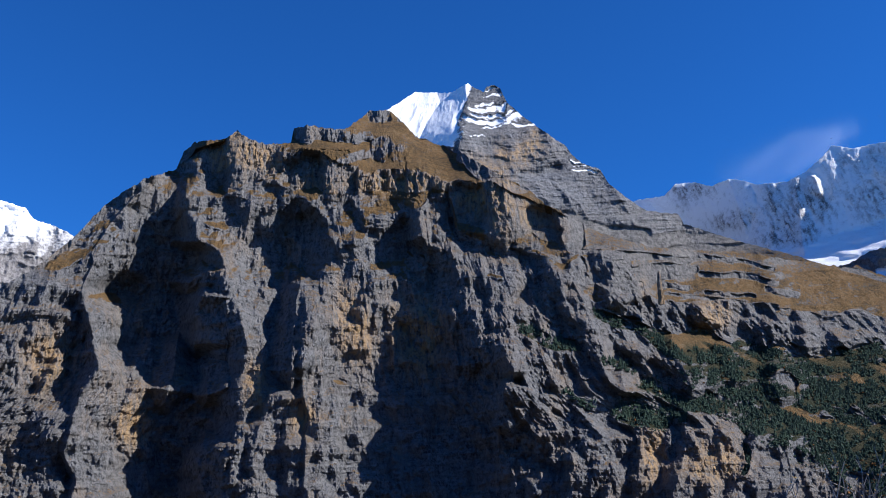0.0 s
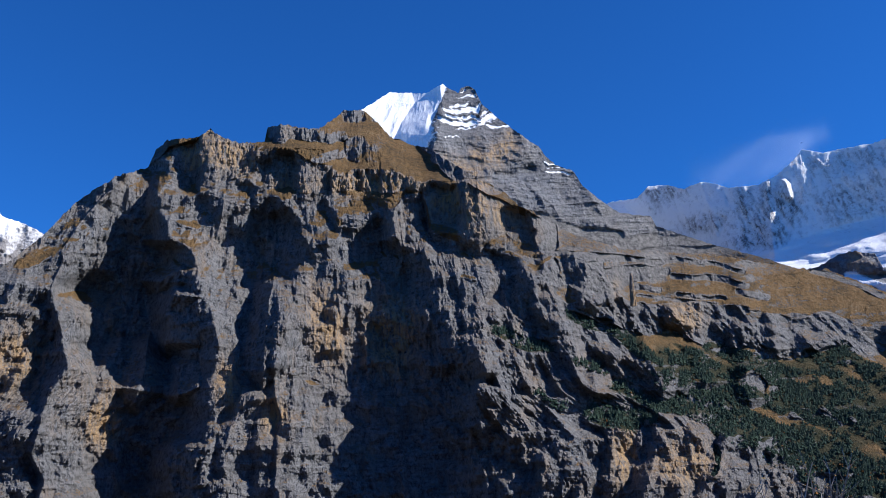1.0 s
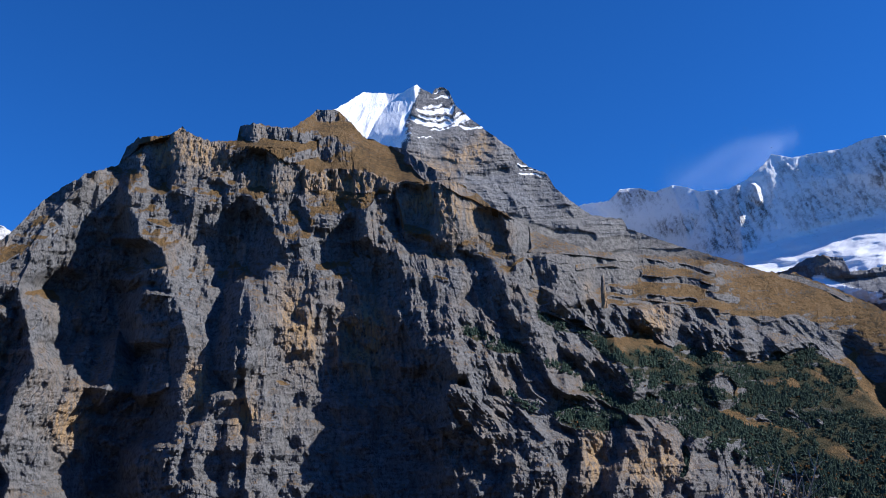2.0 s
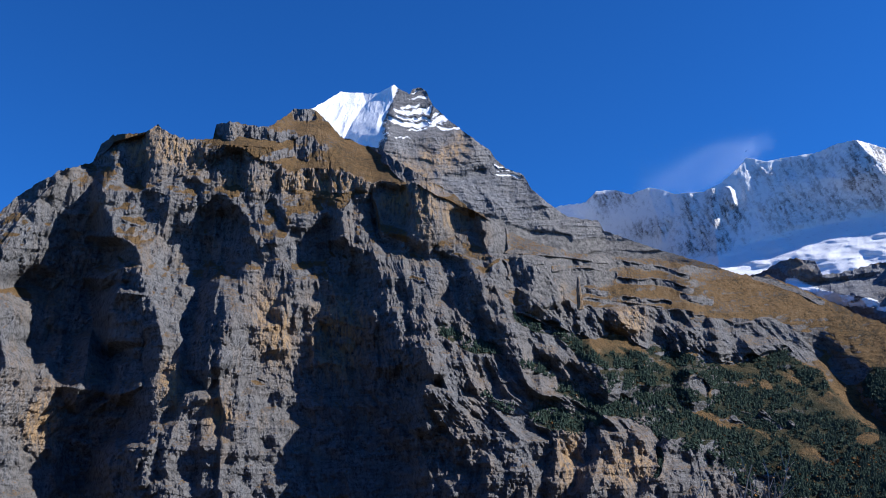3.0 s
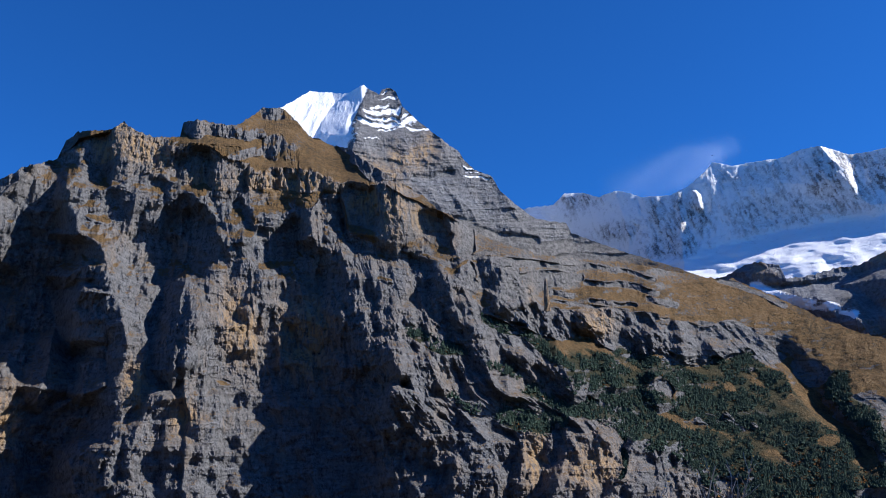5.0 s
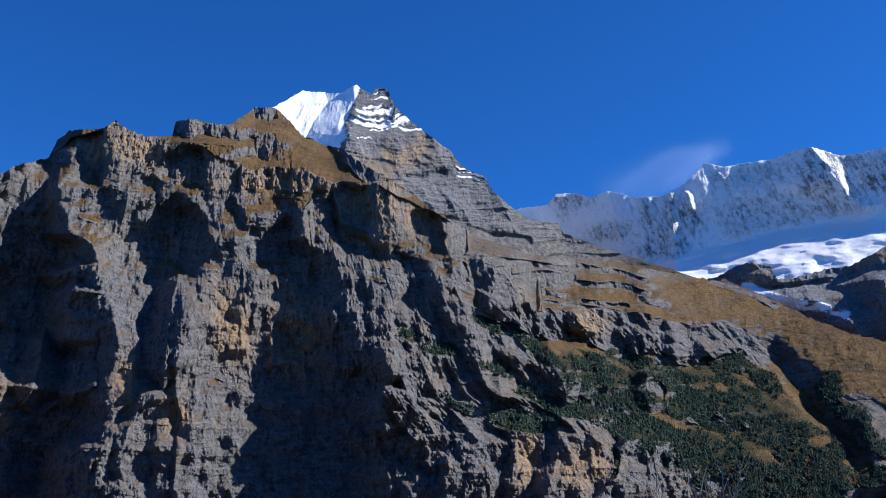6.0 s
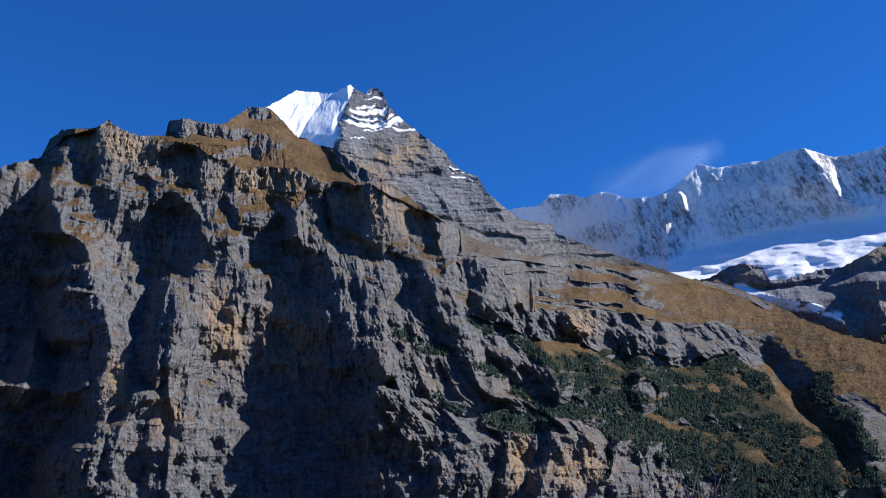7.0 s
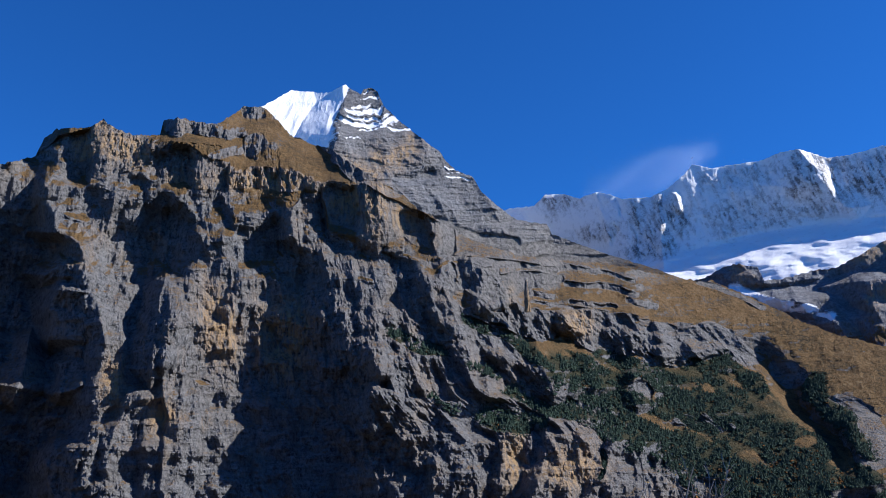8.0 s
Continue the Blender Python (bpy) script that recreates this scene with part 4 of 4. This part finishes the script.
face = new("snow_face", grid_mesh("snow_face", P, masks, SNOW_ROCK))
face.parent = snow_range

# ---- the dark valley side below the glacier ----
TOP = [
    (19.27, 11.86), (21.60, 12.19), (23.24, 12.39), (24.42, 12.91), (25.24, 13.13), (26.48, 12.85), (26.76, 12.02), (27.78, 12.02), (29.50, 12.32),
    (30.70, 12.34), (31.95, 12.88), (33.43, 13.53), (36.11, 14.06),
]
NEAR = [(10, 3120), (24, 3000), (38, 2900)]
A, E, near, sky_line = slope_sheet(16.0, 37.0, 420, 220, 3.0, TOP, NEAR, 0.06, 9)
U, V = np.radians(A) * 3000, np.radians(E) * 3000
AW = A + 0.25 * fbm(U / 140, V / 140, 411, 4)
EW = E + 0.2 * fbm(U / 140, V / 140, 413, 4)
D = climb(A, E, near, 1.9 + 0 * A)
tongue = along(AW, EW, [(25.09, 11.69), (26.60, 11.14), (28.07, 10.53), (29.23, 10.10), (30.07, 9.65)], 0.3)
relief = np.zeros_like(A) - 60
for left, right, crest in [
    (0.5, 0.5, [(25.24, 13.16, 40), (26.53, 11.94, 40)]),
    (0.35, 0.6, [(26.33, 11.48, 60), (28.69, 10.63, 70), (30.08, 9.71, 70), (30.79, 8.41, 60)]),
    (0.6, 0.5, [(32.33, 11.35, 60), (32.37, 9.49, 60), (32.34, 7.05, 60)]),
]:
    relief = np.maximum(relief, buttress(AW, EW, 3000, left, right, crest, 150))
D = D - relief - 60 * ribs_noise((U + 0.5 * V) / 180, V / 140, 421, 1.1, 0.4, 0.9, 0.4) - 36 * ribs_noise((U + 0.4 * V) / 60, V / 60, 423) - 7 * ridged(U / 22, V / 20, 425, 3)
E, D, AW, EW, tongue = settle(E, sky_line, D, AW, EW, tongue)
U, V = np.radians(A) * 3000, np.radians(E) * 3000
P = to_points(A, E, D)
masks = none_of(A, *LAYERS)
masks["snow"] = np.clip(tongue * (0.75 + 0.5 * fbm(U / 40, V / 16, 431, 4)), 0, 1)
masks["turf"] = np.clip(0.5 * smooth(-EW, -9.5, -8.0) + 0.5 * smooth(fbm(U / 120, V / 60, 433, 5, 0.6), 0.1, 0.6), 0, 1)
masks["scree_and_haze"] = 0.8 * smooth(fbm((U + 0.7 * V) / 40, V / 90, 435, 5, 0.65), 0.1, 0.6)
masks["ochre_and_sun"] = 0.7 * smooth(fbm(U / 90, V / 90, 437, 4), 0.2, 0.7)
masks["green"] = 0.4 * smooth(fbm(U / 200, V / 120, 439, 3), -0.3, 0.4)
side = tagged(new("mountain"), "dark shaded rock slope with a narrow glacier tongue", "mountain", kind="structure")
face = new("rock_face", grid_mesh("rock_face", P, masks, HAZED_VALLEY_ROCK, flat=True))
face.parent = side

# ---- the snow peak far left ----
TOP = [(-33.82, 15.63), (-29.26, 17.14), (-27.00, 17.06), (-25.82, 16.83), (-24.47, 16.50), (-23.98, 15.96), (-22.75, 15.63), (-21.87, 15.26), (-19.55, 13.70), (-16.31, 12.24)]
A, E, near, sky_line = slope_sheet(-32.0, -15.0, 300, 200, 8.0, TOP, [(-32, 3900), (-15, 4100)], 0.05, 13)
U, V = np.radians(A) * 4200, np.radians(E) * 4200
AW = A + 0.25 * fbm(U / 150, V / 150, 511, 4)
EW = E + 0.25 * fbm(U / 150, V / 150, 513, 4)
D = climb(A, E, near, 1.7 + 0 * A)
crust = ridged(U / 120, V / 120, 521, 5)
D = D - 90 * (crust - 0.5) - 45 * ribs_noise((U - 0.6 * V) / 110, V / 120, 525, 1.1, 0.7, 0.8, 0.4) - 25 * fbm(U / 300, V / 300, 523, 3) + np.radians(A + 24) * 4200 * 0.15
E, D, AW, EW = settle(E, sky_line, D, AW, EW)
U, V = np.radians(A) * 4200, np.radians(E) * 4200
P = to_points(A, E, D)
masks = none_of(A, *LAYERS)
masks["snow"] = np.clip(0.52 + 0.9 * (EW - line([(-28.40, 14.25), (-25.58, 14.21), (-23.92, 15.28), (-21.94, 14.97)], A)) * 0.5 + 0.55 * fbm((U - 0.6 * V) / 60, V / 80, 531, 5, 0.6), 0, 1)
peak = tagged(new("mountain"), "sunlit snow peak with bare rock ribs", "mountain", kind="structure")
face = new("snow_face", grid_mesh("snow_face", P, masks, SNOW_ROCK))
face.parent = peak

# ---- the ground: terrace, valley and what lies behind ----
az = np.radians(np.linspace(-180, 180, 241))
rad = np.concatenate([[0.0], np.geomspace(2, 4900, 70)])
RG, AG = np.meshgrid(rad, az)
X, Y = RG * np.sin(AG), RG * np.cos(AG)
drop = np.where(Y > 6, -(Y - 6) * 0.25, 0.0) - np.where(Y > 40, (Y - 40) * 0.35, 0.0)
drop = np.maximum(drop, VALLEY) + 6 * fbm(X / 90, Y / 90, 601, 4) * smooth(RG, 20, 300)
rise_back = np.where(Y < -15, (-Y - 15) * 0.22, 0.0)
Z = drop + np.minimum(rise_back, 500)
G = np.stack([X, Y, Z], -1)[:, :, :]
masks = none_of(RG, *LAYERS)
masks["turf"] = np.ones_like(RG)
masks["green"] = 0.5 + 0 * RG
ground = tagged(new("ground", grid_mesh("ground", G, masks, LIMESTONE, foot=False, back=False)), "grassy terrace sloping down into the deep valley", "ground", kind="structure")


# ---- woods on the slopes ----
def conifer(rng, points, faces):
    """A spruce of unit height: ragged tiers round a stem."""
    spread = rng.uniform(0.2, 0.3)
    for k in range(5):
        z0, z1 = 0.06 + 0.18 * k, min(1.0, 0.36 + 0.18 * k)
        r = spread * (1 - 0.17 * k)
        base, turn, sides = len(points), rng.uniform(0, 6.28), 7
        for q in range(sides):
            w, a = r * rng.uniform(0.55, 1.2), turn + q * 6.2832 / sides
            points.append((w * math.cos(a), w * math.sin(a), z0 + rng.uniform(-0.06, 0.06)))
        points.append((0, 0, z1))
        for q in range(sides):
            faces.append((base + q, base + (q + 1) % sides, base + sides))


def dwarf_pine(rng, points, faces):
    """A low bush of unit height: three or four leaning tufts, wider than high."""
    for k in range(rng.randint(3, 4)):
        cx, cy = rng.uniform(-0.6, 0.6), rng.uniform(-0.6, 0.6)
        h, r = rng.uniform(0.5, 1.0), rng.uniform(0.35, 0.6)
        base, sides, turn = len(points), 6, rng.uniform(0, 6.28)
        for q in range(sides):
            a, f = turn + q * 6.2832 / sides, r * rng.uniform(0.6, 1.3)
            points.append((cx + f * math.cos(a), cy + f * math.sin(a), 0.12 * h + rng.uniform(-0.15, 0.2)))
        points.append((cx + rng.uniform(-0.15, 0.15), cy + rng.uniform(-0.15, 0.15), h))
        for q in range(sides):
            faces.append((base + q, base + (q + 1) % sides, base + sides))


def foliage_material(name, dark, light):
    m, nt, bsdf = nodes_of(name)
    grain = tex_noise(nt, 0.5, 4, 0.7)
    col = mix(nt, remap(nt, calc(nt, "ADD", calc(nt, "MULTIPLY", mask(nt, "tone"), 0.7), calc(nt, "MULTIPLY", grain, 0.5)), 0.2, 0.95), dark, light)
    nt.links.new(col, bsdf.inputs["Base Color"])
    bsdf.inputs["Roughness"].default_value = 0.9
    bsdf.inputs["Specular IOR Level"].default_value = 0.1
    return m


SPRUCE = foliage_material("spruce", (0.026, 0.044, 0.036), (0.045, 0.07, 0.046))
AUTUMN = foliage_material("autumn_leaves", (0.06, 0.035, 0.012), (0.2, 0.09, 0.025))


def grove(name, material, label, count, seed, chance, tall, shape):
    rng = random.Random(seed)
    A, E, P, N, woods, flat = MASSIF
    pool = np.argwhere((chance > 0.02) & (N[..., 2] > 0.1))
    weight = chance[pool[:, 0], pool[:, 1]]
    picks = np.random.RandomState(seed).choice(len(pool), count, p=weight / weight.sum())
    models = []
    for k in range(14):
        pts, faces = [], []
        shape(rng, pts, faces)
        models.append((np.array(pts), np.array(faces)))
    allp, allf, allt, base = [], [], [], 0
    for n in picks:
        r, c = pool[n]
        pts, faces = models[rng.randrange(14)]
        h = rng.uniform(*tall) * (0.55 + 0.45 * woods[r, c])
        turn, fat = rng.uniform(0, 6.28), rng.uniform(0.85, 1.35)
        ct, st = math.cos(turn) * h * fat, math.sin(turn) * h * fat
        q = np.stack([pts[:, 0] * ct - pts[:, 1] * st, pts[:, 0] * st + pts[:, 1] * ct, pts[:, 2] * h], -1)
        q += P[r, c] + (rng.uniform(-2, 2), rng.uniform(-2, 2), -0.14 * h)
        allp.append(q)
        allf.append(faces + base)
        allt.append(np.full(len(pts), rng.random()))
        base += len(pts)
    me = bpy.data.meshes.new(name)
    me.from_pydata(np.concatenate(allp), [], np.concatenate(allf))
    at = me.attributes.new("tone", "FLOAT", "POINT")
    at.data.foreach_set("value", np.concatenate(allt).astype(np.float32))
    me.materials.append(material)
    return tagged(new(name, me), label, "trees", kind="stuff")


woods = MASSIF[4]
A, E = MASSIF[0], MASSIF[1]
clumps = smooth(fbm(A * 2.2, E * 3.4, 801, 4, 0.6), -0.5, 0.1)
grove("spruce_wood", SPRUCE, "dark green spruces on the steep rocky slopes", 8500, 5, smooth(woods, 0.25, 0.7) * clumps, (7, 15), conifer)
grove("dwarf_pine_scrub", SPRUCE, "dense dark green dwarf pine scrub on rock ledges", 9500, 6, smooth(woods, 0.08, 0.5) * clumps, (3, 7), dwarf_pine)
autumn = np.maximum(blob(A, E, 27.33, 1.27, 2.2, 1.0, 0), 0.7 * blob(A, E, 23.74, 1.07, 2.0, 0.8, 0)) + 0.03 * smooth(woods, 0.2, 0.6)
grove("autumn_scrub", AUTUMN, "rust-coloured autumn shrubs among dark pines", 330, 7, autumn * smooth(woods, 0.1, 0.3), (4, 7), dwarf_pine)


# ---- a bare young tree on the slope below the terrace ----
def tube(bm, path, r0, r1, sides=5):
    rings = []
    for k, at in enumerate(path):
        way = (path[min(k + 1, len(path) - 1)] - path[max(k - 1, 0)]).normalized()
        side = way.orthogonal().normalized()
        up = way.cross(side)
        r = r0 + (r1 - r0) * k / (len(path) - 1)
        rings.append([bm.verts.new(at + (side * math.cos(a) + up * math.sin(a)) * r) for a in [q * 6.2832 / sides for q in range(sides)]])
    for a, b in zip(rings[:-1], rings[1:]):
        for q in range(sides):
            bm.faces.new((a[q], a[(q + 1) % sides], b[(q + 1) % sides], b[q]))
    bm.faces.new(rings[-1])


def bending(rng, at, way, length, steps, wander, lift):
    path = [at.copy()]
    for k in range(steps):
        way = (way + Vector((rng.uniform(-1, 1), rng.uniform(-1, 1), rng.uniform(-1, 1))) * wander + Vector((0, 0, lift))).normalized()
        path.append(path[-1] + way * length / steps)
    return path


def part(name, bm, material, parent, label=""):
    me = bpy.data.meshes.new(name)
    bm.to_mesh(me)
    bm.free()
    me.materials.append(material)
    ob = tagged(new(name, me), label)
    ob.parent = parent
    return ob


def plain(name, dark, light, scale):
    m, nt, bsdf = nodes_of(name)
    nt.links.new(mix(nt, remap(nt, tex_noise(nt, scale, 5, 0.65), 0.35, 0.65), dark, light), bsdf.inputs["Base Color"])
    bsdf.inputs["Roughness"].default_value = 0.85
    return m


BARK = plain("bark", (0.2, 0.17, 0.14), (0.46, 0.42, 0.36), 14.0)
YELLOW = plain("yellow_leaves", (0.16, 0.1, 0.02), (0.36, 0.24, 0.05), 6.0)


def bare_tree(at, height, seed):
    rng = random.Random(seed)
    tree = new("tree")
    tree.location = at
    bm = bmesh.new()
    stem = bending(rng, Vector((0, 0, -0.2)), Vector((0, 0, 1)), height * 0.72, 8, 0.05, 0.05)
    tube(bm, stem, height * 0.011, height * 0.005, 7)
    part("trunk", bm, BARK, tree)
    leaves = bmesh.new()
    for k in range(26):
        t = 0.3 + 0.7 * k / 25
        foot = stem[0].lerp(stem[-1], t) if k % 2 else stem[min(8, int(t * 8))]
        bearing = rng.uniform(0, 6.28)
        bm = bmesh.new()
        way = Vector((math.cos(bearing) * 0.5, math.sin(bearing) * 0.5, 1)).normalized()
        limb = bending(rng, foot, way, height * rng.uniform(0.16, 0.34), 6, 0.12, 0.1)
        tube(bm, limb, height * 0.0045, height * 0.0018, 4)
        for j in range(7):
            root = limb[rng.randint(2, 6)]
            turn = Vector((rng.uniform(-1, 1), rng.uniform(-1, 1), rng.uniform(0.4, 1.6))).normalized()
            twig = bending(rng, root, turn, height * rng.uniform(0.05, 0.12), 4, 0.2, 0.08)
            tube(bm, twig, height * 0.0019, height * 0.0009, 3)
            for q in range(2 if rng.random() < 0.6 else 0):
                c = twig[rng.randint(1, 4)]
                a = Vector((rng.uniform(-1, 1), rng.uniform(-1, 1), rng.uniform(-1, 1))).normalized() * 0.035
                b = a.orthogonal().normalized() * 0.022
                leaves.faces.new([leaves.verts.new(c + d) for d in (-a, b, a, -b)])
        part("branch", bm, BARK, tree)
    part("leaves", leaves, YELLOW, tree, "few yellow leaves left on twigs")
    return tagged(tree, "young tree with thin bare twigs and few yellow leaves", "tree")


def ground_height(x, y):
    return (-(y - 6) * 0.25 if y > 6 else 0.0) - (max(y - 40, 0) * 0.35)


for az, dist, height, seed in [(21.3, 26.0, 7.2, 3), (22.1, 27.5, 7.6, 8), (22.8, 26.5, 6.6, 12)]:
    x, y = dist * math.sin(radians(az)), dist * math.cos(radians(az))
    bare_tree((x, y, ground_height(x, y)), height, seed)

# ---- a wisp of cloud over the snow range ----
def cloud_material():
    m, nt, bsdf = nodes_of("thin_cloud")
    out = nt.nodes["Material Output"]
    veil = mask(nt, "veil")
    clear = nt.nodes.new("ShaderNodeBsdfTransparent")
    white = nt.nodes.new("ShaderNodeBsdfDiffuse")
    white.inputs["Color"].default_value = (0.9, 0.92, 0.95, 1)
    through_light = nt.nodes.new("ShaderNodeBsdfTranslucent")
    through_light.inputs["Color"].default_value = (0.9, 0.92, 0.95, 1)
    both, blend = nt.nodes.new("ShaderNodeAddShader"), nt.nodes.new("ShaderNodeMixShader")
    nt.links.new(white.outputs[0], both.inputs[0])
    nt.links.new(through_light.outputs[0], both.inputs[1])
    nt.links.new(veil, blend.inputs[0])
    nt.links.new(clear.outputs[0], blend.inputs[1])
    nt.links.new(both.outputs[0], blend.inputs[2])
    nt.links.new(blend.outputs[0], out.inputs["Surface"])
    nt.nodes.remove(bsdf)
    return m


az = np.linspace(15.0, 28.0, 220)
el = np.linspace(14.0, 21.5, 140)
A, E = np.meshgrid(az, el)
D = 4560 + 0 * A
streaks = np.zeros_like(A)
for wide, thick, points in [
    (0.4, 0.05, [(17.67, 17.78), (20.84, 18.84), (24.71, 19.96)]), (0.55, 0.07, [(19.70, 17.46), (21.96, 18.18), (23.66, 19.44)]),
    (0.3, 0.05, [(18.76, 18.59), (21.92, 19.56), (24.96, 19.80)]), (0.8, 0.05, [(17.36, 18.30), (20.15, 18.74), (22.89, 19.13)]),
    (0.25, 0.06, [(21.26, 17.82), (22.85, 18.64), (23.96, 19.73)]),
]:
    streaks = streaks + thick * along(A + 0.3 * fbm(A * 0.31, E * 0.31, 711, 2), E + 0.35 * fbm(A * 0.33, E * 0.33, 713, 2), points, wide)
wisp = 0.62
veil = np.clip(streaks, 0, 0.3) * wisp * smooth(A, 15.3, 18) * smooth(-A, -27.5, -24) * smooth(E, 14.2, 15.5) * smooth(-E, -21.4, -20)
cloud = grid_mesh("cloud", to_points(A, E, D), {"veil": veil}, cloud_material(), foot=False, back=False)
cloud = tagged(new("cloud", cloud), "thin white wisp of cloud over the snow ridge", "cloud", kind="structure")
cloud.visible_shadow = False
